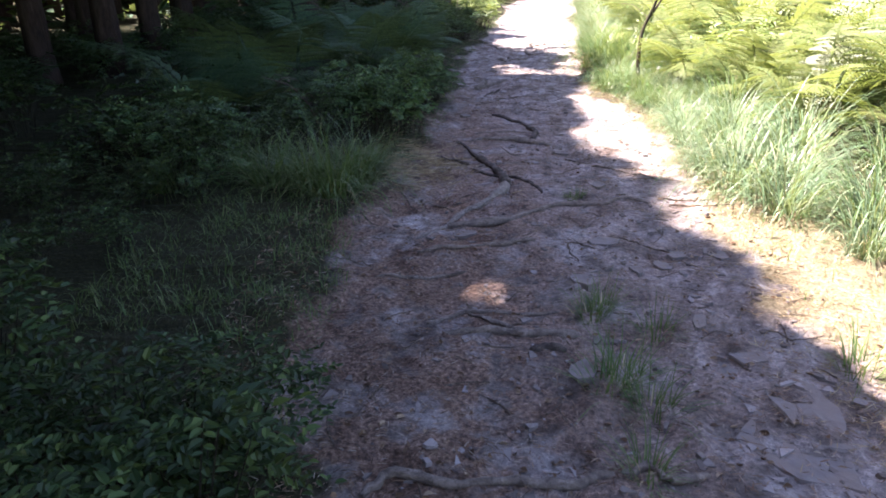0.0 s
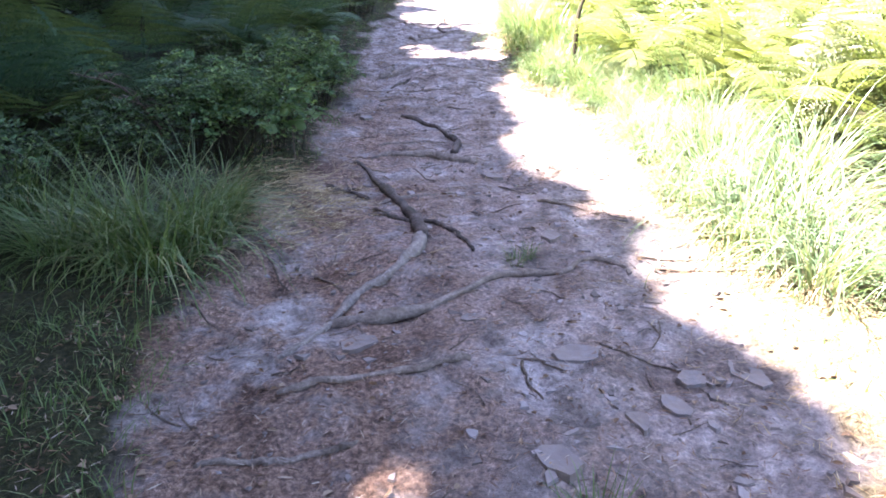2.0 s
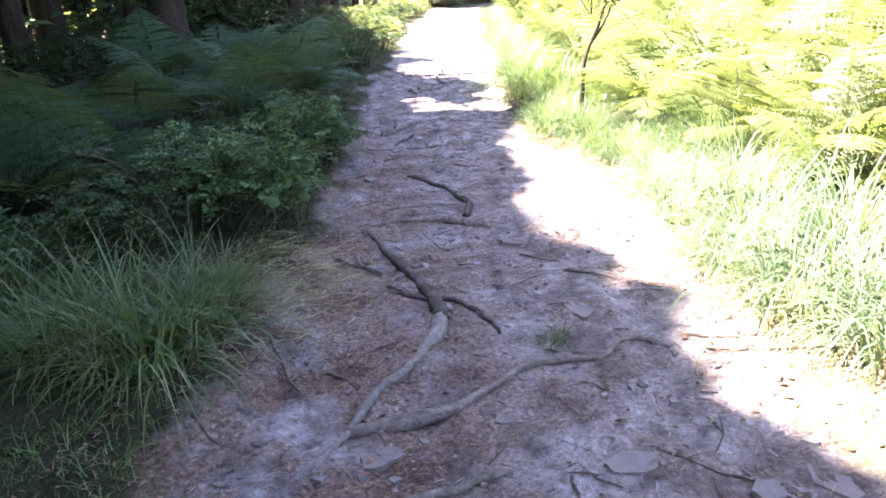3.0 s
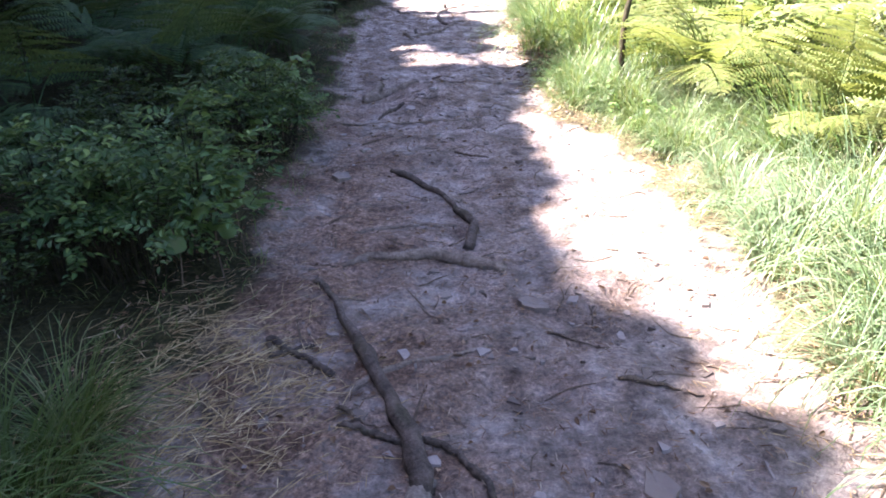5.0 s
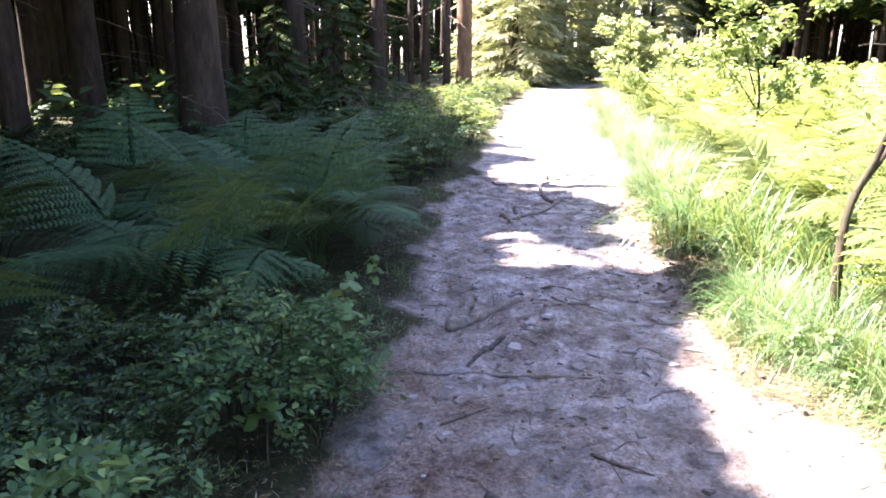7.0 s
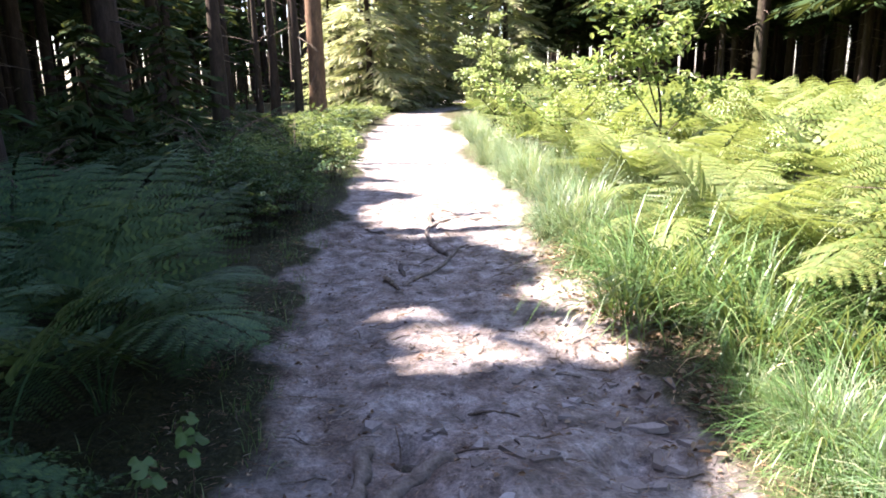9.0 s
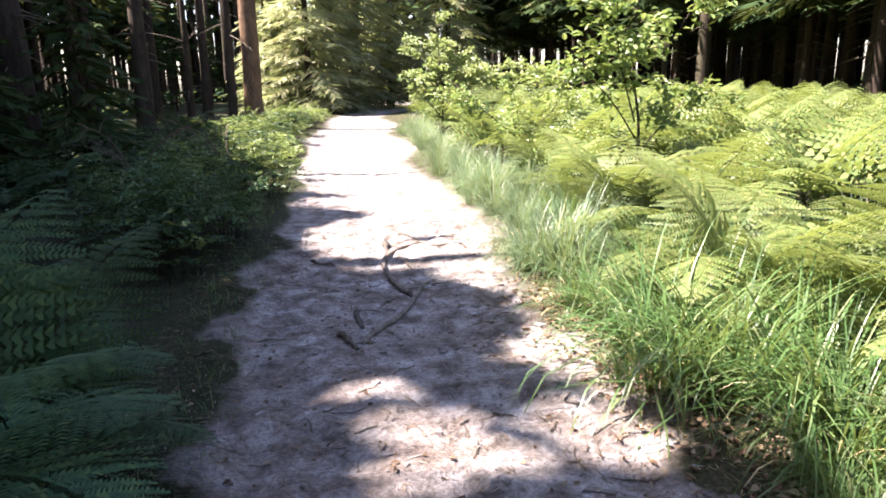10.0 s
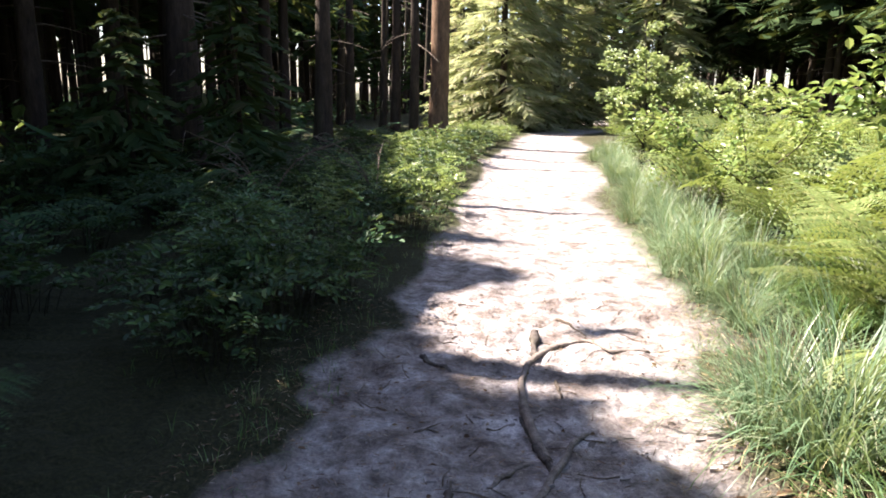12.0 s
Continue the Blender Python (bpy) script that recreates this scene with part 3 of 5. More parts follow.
def deep_wood():
    """The uncounted trunks, twigs and brush of the wood further off."""
    n = 1200
    side = rng.integers(0, 4, n)
    x = np.where(side < 2, rng.uniform(-46, -9, n), np.where(side == 2, rng.uniform(-12, 40, n), rng.uniform(18, 40, n)))
    y = np.where(side < 2, rng.uniform(4, 60, n), np.where(side == 2, rng.uniform(52, 68, n), rng.uniform(2, 60, n)))
    ok = np.hypot(x - 1, y - 8) > 15
    x, y = x[ok], y[ok]
    n = len(x)
    r, h = rng.uniform(0.06, 0.2, n), rng.uniform(11, 19, n)
    h = np.where((x < 0) & (y < 50), np.minimum(h, (1.2 - x) / (SUN_WAY.x * SUN_K) + 1), h)
    a = np.arange(6) * np.pi / 3
    lean = rng.normal(0, 0.012, (n, 2))
    g = Geo()
    rings = []
    for f, k in ((0, 1.25), (0.05, 1), (0.5, 0.7), (1, 0.1)):
        rings.append(np.stack([x[:, None] + (lean[:, :1] * h[:, None]) * f + (r[:, None] * k) * np.cos(a), y[:, None] + (lean[:, 1:] * h[:, None]) * f + (r[:, None] * k) * np.sin(a), np.broadcast_to((h * f - 0.3)[:, None], (n, 6))], -1))
    v = np.stack(rings, 1)
    base = np.arange(n)[:, None] * 24
    g.add(v, np.concatenate([base + [6 * i + j, 6 * i + (j + 1) % 6, 6 * i + 6 + (j + 1) % 6, 6 * i + 6 + j] for i in range(3) for j in range(6)]))
    tagged(new("far_trunks", g.mesh("far_trunks", M_BARK, True)), "countless dark bare trunks deep in the wood", "trees", kind="stuff")
    m = 46
    t = np.repeat(np.arange(n), m)
    z = 1.2 + (h[t] - 1.2) * rng.uniform(0, 1, n * m) ** 0.75
    d = directions(n * m, -0.5, 0.05)
    p = np.stack([x[t], y[t], z], -1)
    length = rng.uniform(0.5, 2.0, n * m) * np.clip(1.3 - z / h[t], 0.2, 1) * np.where(z < 3.5, 0.6, 1)
    w = unit(np.cross(d, directions(n * m, -1, 1))) * np.where(z < 3.5, 0.03, rng.uniform(0.08, 0.22, n * m))[:, None]
    tip = p + d * length[:, None]
    mid = (p + tip) / 2
    v = np.stack([p, mid - w, tip, mid + w], 1)
    # Boughs whose shadow would fall on planned sun are dropped.
    v = v[~(sunlit(*shadow_of(mid)) | sunlit(*shadow_of(tip))) | (x[t] > 5)]
    k = np.arange(len(v))[:, None] * 4
    g = Geo().add(v, k + [0, 1, 2, 3])
    tagged(new("far_boughs", g.mesh("far_boughs", M_SPRUCE)), "dark needled boughs deep in the wood", "trees", kind="stuff")
    m = 26000
    x, y = rng.uniform(-46, 44, m), rng.uniform(12, 62, m)
    ok = ((x < -3) | (x > 17) | (y > 48)) & (np.hypot(x - 1, y - 8) > 9)
    x, y = x[ok], y[ok]
    m = len(x)
    p = np.stack([x, y, ground_z(x, y) + rng.uniform(0.0, 0.8, m)], -1)
    g = Geo()
    leaves(g, p, directions(m, -0.1, 0.7), np.array([0, 0, 1.0]) + 0.5 * rng.normal(0, 1, (m, 3)), rng.uniform(0.2, 0.5, m), rng.uniform(0.08, 0.2, m))
    tagged(new("far_brush", g.mesh("far_brush", M_FERN_SHADED)), "green brush covering the floor of the far wood", "undergrowth", kind="stuff")


deep_wood()
spruce(-1.7, 18.3, 2.9, 0.05, 0.15, 1.1, 60, M_SPRUCE, M_BARK, False, 9, 0.035, "dark bushy young spruce reaching to the ground", 0)
spruce(-2.6, 17.2, 2.2, 0.04, 0.15, 0.9, 50, M_SPRUCE, M_BARK, False, 9, 0.035, "dark bushy young spruce reaching to the ground", 0)


# ---- grass ----
def blades(g, n, spread, length, width, bend, segs=5, lean=0.3):
    a = rng.uniform(0, 2 * np.pi, n)
    out = np.stack([np.cos(a), np.sin(a), np.zeros(n)], -1)
    base = out * (spread * np.sqrt(rng.uniform(0, 1, n)))[:, None]
    l = length * rng.uniform(0.35, 1.15, n)
    b = bend * rng.uniform(0.3, 1.3, n)
    a2 = a + rng.normal(0, 0.5, n)
    out = np.stack([np.cos(a2), np.sin(a2), np.zeros(n)], -1)
    side = np.stack([-np.sin(a2), np.cos(a2), np.zeros(n)], -1)
    th0 = np.abs(rng.normal(lean, lean, n))
    p, rows = base - np.array([0, 0, 0.03]), []
    w = width * rng.uniform(0.6, 1.3, n)
    for i in range(segs + 1):
        s = i / segs
        ww = (w * (1 - s) ** 0.6 + 0.0006)[:, None] / 2
        rows += [p - side * ww, p + side * ww]
        th = th0 + b * (s + 0.5 / segs) ** 1.4
        p = p + (out * np.sin(th)[:, None] + np.array([0, 0, 1.0]) * np.cos(th)[:, None]) * (l / segs)[:, None]
    v = np.stack(rows, 1)
    k = np.arange(n)[:, None] * (2 * segs + 2)
    g.add(v, np.concatenate([k + [2 * i, 2 * i + 1, 2 * i + 3, 2 * i + 2] for i in range(segs)]))


def tussock(n, spread, length, width, bend, mat, label, dry=8):
    ob = tagged(new("grass_tussock"), label, "grass", "grass tussocks")
    g = Geo()
    blades(g, n, spread, length, width, bend)
    tagged(part("blade_tuft", g.mesh("blade_tuft", mat, True), ob), kind="stuff")
    g = Geo()
    blades(g, max(4, n // dry), spread * 1.2, length * 0.6, width * 0.8, bend * 1.3, 5, 0.9)
    tagged(part("dry_tuft", g.mesh("dry_tuft", M_STRAW, True), ob, "dry straw-coloured lower blades"), kind="stuff")
    return ob


green_tuss = Stand([tussock(260, 0.14, 0.66, 0.007, 2.3, M_GRASS, "arching green grass tussock beside the path") for k in range(3)])
pale_tuss = Stand([tussock(320, 0.12, 0.62, 0.007, 1.9, M_GRASS_PALE, "dense pale blue-green grass tussock at the path edge") for k in range(3)])
long_tuss = Stand([tussock(220, 0.2, 0.85, 0.012, 2.5, M_GRASS, "tall lush overhanging grass clump") for k in range(3)])
lying_tuss = Stand([tussock(240, 0.16, 0.72, 0.008, 2.7, M_GRASS_PALE, "pale grass clump bowed over to the ground") for k in range(3)])
small_tuss = Stand([tussock(70, 0.06, 0.2, 0.004, 1.2, M_GRASS, "small tuft of short grass growing in the path") for k in range(2)])
for x, y, z in ((-0.75, 4.35, 1.0), (-0.95, 4.5, 1.0), (-0.62, 4.6, 0.85), (-1.2, 4.55, 0.9), (-1.55, 4.95, 0.9), (-0.55, 4.9, 0.6), (-1.9, 4.4, 0.8)):
    green_tuss.put(x, y, z)
for x, y, z in ((0.66, 2.66, 1.0), (0.72, 2.74, 0.8), (0.92, 2.52, 1.0), (0.62, 2.12, 1.3), (0.7, 2.2, 1.2), (0.76, 2.0, 1.2), (0.83, 4.3, 0.7), (0.9, 4.35, 0.5), (0.65, 1.65, 1.0), (1.62, 2.25, 1.2)):
    small_tuss.put(x, y, z)
for x, y, z in ((1.95, 4.4, 1.0), (2.1, 4.0, 1.0), (2.3, 4.5, 1.1), (1.9, 4.9, 0.8), (2.2, 5.2, 1.1), (2.5, 3.7, 1.0), (1.98, 5.6, 0.8), (2.35, 5.8, 1.0), (2.1, 6.2, 0.7), (2.6, 5.0, 1.1),
                (1.85, 8.15, 0.7), (2.0, 8.5, 0.8), (2.1, 7.7, 0.6), (2.3, 8.0, 0.8), (2.15, 7.1, 0.5), (2.45, 7.3, 0.7)):
    (lying_tuss if y < 7 or x > 2.05 else green_tuss).put(x, y, z)
for x, y, z in ((2.08, 7.95, 0.8), (2.28, 8.0, 0.85), (2.2, 7.8, 0.7)):
    green_tuss.put(x, y, z)
for x, y, z in ((2.1, 10.15, 0.9), (2.3, 9.95, 1.0), (2.45, 9.6, 1.0), (2.25, 10.5, 1.0), (2.5, 10.2, 1.0), (2.3, 9.3, 0.9), (2.6, 9.1, 1.0), (2.2, 11.0, 0.75), (2.5, 10.8, 0.9), (2.75, 9.8, 1.0), (2.75, 10.5, 1.0), (2.5, 8.7, 0.9)):
    long_tuss.put(x, y, z * 0.85)
for x, y, z in ((2.28, 12.05, 1.3), (2.45, 12.25, 1.25), (2.42, 11.8, 1.1), (2.62, 12.05, 1.2), (2.95, 14.6, 1.0), (3.05, 15.0, 1.05), (2.9, 15.5, 0.9), (3.2, 16.2, 1.0), (3.35, 17.2, 1.0), (3.3, 18, 0.9), (3.6, 19, 1.0), (3.7, 20.5, 1.0), (4.1, 22.5, 1.1), (4.5, 25, 1.1), (2.75, 13.4, 0.6), (3.3, 14.6, 1.0), (3.5, 16.5, 1.0), (3.8, 18.2, 1.0)):
    pale_tuss.put(x, y, z)
for k in range(34):
    y = 13.0 + 14 * rng.uniform() ** 1.2
    pale_tuss.put(np.interp(y, RIGHT_Y, RIGHT_X) + rng.uniform(0.15, 0.75), y, rng.uniform(0.65, 1.0))
for k in range(44):
    y = rng.uniform(4.9, 9.2)
    (lying_tuss if rng.uniform() < 0.6 else green_tuss).put(np.interp(y, RIGHT_Y, RIGHT_X) + rng.uniform(0.16, 0.8), y, rng.uniform(0.4, 0.7))
for k in range(40):
    y = rng.uniform(9.5, 14)
    (long_tuss if rng.uniform() < 0.5 else green_tuss).put(np.interp(y, RIGHT_Y, RIGHT_X) + rng.uniform(0.6, 1.8), y, rng.uniform(0.6, 0.9))
for k in range(70):
    y = rng.uniform(2.5, 13)
    x = np.interp(y, RIGHT_Y, RIGHT_X) + rng.uniform(0.55 if y < 7.5 else 1.1, 3.2)
    (long_tuss if rng.uniform() < 0.4 else lying_tuss).put(x, y, rng.uniform(0.6, 1.0))


# ---- bracken ----
def frond_mesh(length, n, m, mat, arch=1.0):
    """A bracken frond: a stalk that rises and bows over, with comb-like side blades."""
    g = Geo()
    t = np.linspace(0, 1, 14)
    ang = 1.42 - 1.6 * arch * t ** 0.85
    step = length / 13
    rx, rz = np.concatenate([[0], np.cumsum(np.cos(ang[:-1]) * step)]), np.concatenate([[0], np.cumsum(np.sin(ang[:-1]) * step)])
    tube(g, np.stack([rx, 0 * rx, rz - 0.03], -1), 0.0042 * (1 - 0.8 * t) * (length / 0.9), 4)
    s = 1 - (1 - 0.34) * (1 - np.linspace(0, 0.985, n)) ** 1.1
    px, pz, pa = np.interp(s, t, rx), np.interp(s, t, rz), np.interp(s, t, ang)
    fwd = np.stack([np.cos(pa), 0 * pa, np.sin(pa)], -1)
    nrm = np.stack([-np.sin(pa), 0 * pa, np.cos(pa)], -1)
    blade = length * 0.36 * np.clip((1 - s) / 0.66, 0, 1) ** 0.85 + 0.015
    space = np.gradient(s) * length
    for sign in (-1, 1):
        lat = np.array([0, sign, 0.0])
        d = unit(lat + fwd * rng.uniform(0.28, 0.42, (n, 1)) - nrm * rng.uniform(-0.05, 0.16, (n, 1)))
        u = np.linspace(0.06, 1, m)
        l = (blade * rng.uniform(0.9, 1.08, n))[:, None]
        root = np.stack([px, 0 * px, pz], -1)
        q = root[:, None] + d[:, None] * (l * u)[..., None] - nrm[:, None] * (0.22 * l * u ** 2)[..., None]
        across = unit(np.cross(nrm, d))[:, None]
        gap = (l / m)[..., None] * np.ones((1, m, 1))
        tooth = (np.minimum(0.60 * space[:, None], 0.34 * l) * (1.03 - u) ** 0.5 + 0.003)[..., None] * rng.uniform(0.85, 1.1, (n, m, 1))
        for s2 in (-1, 1):
            e = unit(across * s2 + d[:, None] * 0.45 - nrm[:, None] * 0.1)
            a = q - d[:, None] * gap * 0.50
            b = q + d[:, None] * gap * 0.46
            tip = q + e * tooth
            v = np.stack([a, b, tip + d[:, None] * gap * 0.22, tip - d[:, None] * gap * 0.16], 2)
            k = np.arange(n * m)[:, None] * 4
            g.add(v, k + [0, 1, 2, 3])
    return g.mesh("frond", mat)


def fern(meshes, count, label, lean=0.0):
    ob = tagged(new("bracken_fern"), label, "fern", "bracken ferns")
    for k in range(count):
        f = part("frond", meshes[rng.integers(len(meshes))], ob)
        f.matrix_basis = pose(rng.uniform(-0.05, 0.05), rng.uniform(-0.05, 0.05), 0, rng.uniform(-12, 12), rng.uniform(-14, 14), k * 360 / count + rng.uniform(-30, 30)) @ Matrix.Scale(rng.uniform(0.75, 1.1), 4)
    return ob


near_fronds = [frond_mesh(1.3, 17, 16, M_FERN_SHADED, a) for a in (0.9, 1.02, 1.15)]
far_fronds = [frond_mesh(1.25, 10, 6, M_FERN_SHADED, a) for a in (0.9, 1.02, 1.15)]
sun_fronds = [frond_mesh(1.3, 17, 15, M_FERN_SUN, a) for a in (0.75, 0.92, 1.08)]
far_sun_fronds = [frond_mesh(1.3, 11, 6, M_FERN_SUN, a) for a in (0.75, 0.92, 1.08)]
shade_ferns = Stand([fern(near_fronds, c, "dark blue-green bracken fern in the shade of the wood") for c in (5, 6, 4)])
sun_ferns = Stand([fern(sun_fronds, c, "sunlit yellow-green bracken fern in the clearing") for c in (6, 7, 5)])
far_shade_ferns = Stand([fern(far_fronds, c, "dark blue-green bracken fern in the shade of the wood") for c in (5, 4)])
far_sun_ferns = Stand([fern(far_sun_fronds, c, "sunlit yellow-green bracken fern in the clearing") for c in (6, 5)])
for x, y, z in ((-0.66, 8.85, 0.75), (-0.55, 9.5, 0.8), (-1.75, 6.2, 0.85), (-2.1, 5.8, 0.9), (-0.45, 10.35, 0.85), (-0.75, 10.8, 0.9), (-0.35, 10.0, 0.65), (-1.25, 10.4, 0.95), (-0.95, 9.1, 0.95), (-1.0, 8.4, 0.9), (-0.8, 10.1, 0.85), (-1.3, 9.9, 1.0), (-1.1, 10.8, 1.0), (-1.7, 9.2, 1.0), (-1.9, 6.8, 0.95), (-2.3, 7.5, 1.0), (-1.7, 7.7, 0.9),
                (-1.6, 11.6, 1.0), (-2.2, 10.6, 1.0), (-2.4, 8.7, 1.0)):
    shade_ferns.put(x, y, z)
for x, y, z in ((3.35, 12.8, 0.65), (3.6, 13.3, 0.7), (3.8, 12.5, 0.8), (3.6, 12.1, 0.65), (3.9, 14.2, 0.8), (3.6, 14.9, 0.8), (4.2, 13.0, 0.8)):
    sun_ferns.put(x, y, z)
for k in range(60):
    y = rng.uniform(6, 26)
    far_shade_ferns.put(np.interp(y, LEFT_Y, LEFT_X) - rng.uniform(2.2, 8), y, rng.uniform(0.7, 1.0))
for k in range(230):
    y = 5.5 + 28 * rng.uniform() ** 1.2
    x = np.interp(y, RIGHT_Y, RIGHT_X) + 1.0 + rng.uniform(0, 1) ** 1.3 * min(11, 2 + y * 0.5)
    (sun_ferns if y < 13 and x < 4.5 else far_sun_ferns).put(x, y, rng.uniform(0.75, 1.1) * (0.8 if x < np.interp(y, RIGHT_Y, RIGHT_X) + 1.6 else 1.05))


# ---- bilberry and leafy shrubs ----
def shrub(stems, height, spread, leaf, count, mat, label, name="bilberry_shrub", cat="shrub"):
    ob = tagged(new(name), label, cat, name.replace("_", " ") + "s")
    g, lg = Geo(), Geo()
    for k in range(stems):
        a, r = rng.uniform(0, 6.28), spread * math.sqrt(rng.uniform(0.02, 1))
        h = height * (1 - 0.45 * (r / spread) ** 2) * rng.uniform(0.75, 1.1)
        p0 = np.array([0.4 * r * math.cos(a), 0.4 * r * math.sin(a), -0.03])
        p1 = np.array([r * math.cos(a), r * math.sin(a), h])
        mid = (p0 + p1) / 2 + np.array([-0.1 * r * math.cos(a), -0.1 * r * math.sin(a), 0.12 * h])
        line = smooth_line([p0, mid, p1], 6)
        tube(g, line[::2], np.linspace(0.004, 0.0015, 3), 3)
        per = 9
        n = max(1, count // (stems * per))
        u = 1 - rng.uniform(0, 1, n) ** 1.5 * 0.62
        i = np.clip((u * 5).astype(int), 0, 4)
        base = line[i] + (line[i + 1] - line[i]) * (u * 5 - i)[:, None]
        d = unit(directions(n, -0.05, 0.5) + 0.5 * np.array([math.cos(a), math.sin(a), 0]))
        up = unit(np.array([0, 0, 1.0]) + 0.28 * rng.normal(0, 1, (n, 3)))
        side = unit(np.cross(up, d))
        reach = rng.uniform(0.7, 1.2, n) * leaf * per * 0.42
        f = np.arange(per) / (per - 1)
        sign = np.where(np.arange(per) == per - 1, 0.0, np.where(np.arange(per) % 2, 1.0, -1.0))
        lp = base[:, None] + d[:, None] * (reach[:, None] * (0.15 + 0.85 * f))[..., None] - up[:, None] * (0.25 * reach[:, None] * f ** 2)[..., None]
        ld = unit(d[:, None] * 0.75 + side[:, None] * sign[None, :, None] + 0.18 * rng.normal(0, 1, (n, per, 3)))
        ln = np.broadcast_to(up[:, None], ld.shape) + 0.25 * rng.normal(0, 1, (n, per, 3))
        size = leaf * rng.uniform(0.7, 1.2, (n, per)) * (1.1 - 0.35 * f)
        leaves(lg, lp.reshape(-1, 3), ld.reshape(-1, 3), ln.reshape(-1, 3), size.ravel(), size.ravel() * 0.56)
    tagged(part("stem_tangle", g.mesh("stem_tangle", M_STEM), ob), kind="stuff")
    tagged(part("foliage", lg.mesh("foliage", mat, False), ob), kind="stuff")
    return ob


bilberry = Stand([shrub(20, 0.52, 0.32, 0.034, 1100, M_BILBERRY, "dense bilberry shrub with small oval green leaves") for k in range(4)])
far_bilberry = Stand([shrub(14, 0.5, 0.36, 0.05, 420, M_BILBERRY, "dense bilberry shrub with small oval green leaves") for k in range(3)])
clump = Stand([shrub(24, 0.56, 0.36, 0.04, 1200, M_BILBERRY_LIGHT, "full bilberry clump with fresh green leaves beside the path") for k in range(2)])
light_shrub = Stand([shrub(18, 0.45, 0.36, 0.045, 520, M_BEECH, "sunlit light-green leafy shrub at the path edge", "leafy_shrub") for k in range(2)])
for x, y, z in ((-0.72, 1.45, 1.3), (-0.98, 1.62, 1.35), (-0.62, 1.2, 1.15), (-1.25, 1.4, 1.35), (-0.9, 1.1, 1.3), (-1.45, 1.75, 1.3), (-0.66, 1.66, 1.0), (-1.65, 4.2, 0.85), (-1.75, 3.35, 0.6), (-2.05, 3.0, 0.75), (-2.2, 3.7, 0.8), (-2.6, 3.2, 0.9), (-1.95, 3.95, 0.7), (-2.6, 4.1, 0.9), (-1.75, 4.55, 1.0), (-2.0, 5.1, 1.1), (-1.5, 5.3, 1.0), (-2.4, 4.6, 1.0),
                (-1.05, 5.6, 0.8), (-1.3, 5.6, 0.9), (-0.4, 6.65, 0.6), (-0.8, 6.75, 0.8), (-1.1, 6.5, 0.9), (-1.5, 6.2, 1.0), (-0.75, 7.1, 0.8),
                (-1.0, 7.2, 1.0), (-0.7, 7.9, 0.9), (-1.4, 7.1, 1.0), (-1.2, 7.8, 1.0), (-0.15, 8.2, 0.6), (-0.5, 8.4, 0.8), (-1.7, 6.7, 1.0), (-1.9, 7.2, 1.0)):
    bilberry.put(x, y, z)
for x, y, z in ((-0.6, 5.85, 1.2), (-0.42, 6.1, 1.15), (-0.7, 6.2, 1.2), (-0.9, 5.9, 1.1), (-0.28, 7.3, 1.0), (-0.2, 7.55, 0.85), (-0.48, 7.45, 1.05), (-1.75, 4.9, 1.0), (-2.0, 4.7, 1.0), (0.0, 13.3, 1.2), (-0.3, 13.6, 1.3), (0.15, 13.9, 1.1), (-0.5, 14.2, 1.3)):
    clump.put(x, y, z)
for k in range(190):
    y = rng.uniform(4.8, 26)
    x = np.interp(y, LEFT_Y, LEFT_X) - 0.35 - rng.uniform(0, 1) ** 1.5 * 5.5
    if y < 8.3 and x > -1.6 or 8.5 < y < 11.8 and x > -2:
        continue
    (bilberry if y < 11 and x > -2.2 else far_bilberry).put(x, y, rng.uniform(0.9, 1.35))
for k in range(70):
    y = rng.uniform(15.5, 33)
    light_shrub.put(np.interp(y, LEFT_Y, LEFT_X) - rng.uniform(0.2, 1.9), y, rng.uniform(0.8, 1.3))
for k in range(60):
    y = rng.uniform(7, 32)
    light_shrub.put(np.interp(y, RIGHT_Y, RIGHT_X) + rng.uniform(1.2, 7), y, rng.uniform(1.0, 1.9))


for k in range(26):
    y = rng.uniform(36.5, 43)
    light_shrub.put(rng.uniform(1.5, 5.0) + (y - 36) * 0.5, y + 0.5, rng.uniform(1.6, 2.6))
for k in range(16):
    light_shrub.put(rng.uniform(5.6, 9.5), rng.uniform(22, 28), rng.uniform(1.8, 2.6))


def lobed_leaf(size):
    """A five-lobed broad leaf with a raised rib line."""
    a = np.linspace(-2.6, 2.6, 21)
    r = size * (0.55 + 0.45 * np.abs(np.cos(a * 1.45)) ** 1.2) * (1 - 0.25 * np.abs(a) / 2.6)
    v = [[0, 0, 0]] + [[q * math.cos(w), q * math.sin(w), 0.10 * size * math.cos(w * 5) - 0.35 * q * q / size] for q, w in zip(r, a)]
    g = Geo().add(v, None, [[0, i, i + 1] for i in range(1, 21)])
    return g.mesh("leaf", M_BROAD, True)


def seedling(height, count, size):
    ob = tagged(new("maple_seedling"), "small maple seedling with broad lobed green leaves", "plant", "maple seedlings")
    g = Geo()
    tube(g, smooth_line([(0, 0, -0.03), (0.02, 0, height * 0.5), (0, 0.02, height)], 6), np.linspace(0.004, 0.002, 6), 4)
    part("stem", g.mesh("stem", M_TWIG), ob)
    me = lobed_leaf(size)
    for k in range(count):
        a = k * 137 + rng.uniform(-20, 20)
        f = part("leaf", me, ob)
        d = 0.5 * size
        f.matrix_basis = pose(d * math.cos(radians(a)), d * math.sin(radians(a)), height * (1 - 0.09 * k), rng.uniform(-15, 15), rng.uniform(5, 35), a) @ Matrix.Scale(rng.uniform(0.7, 1.1), 4)
    return ob


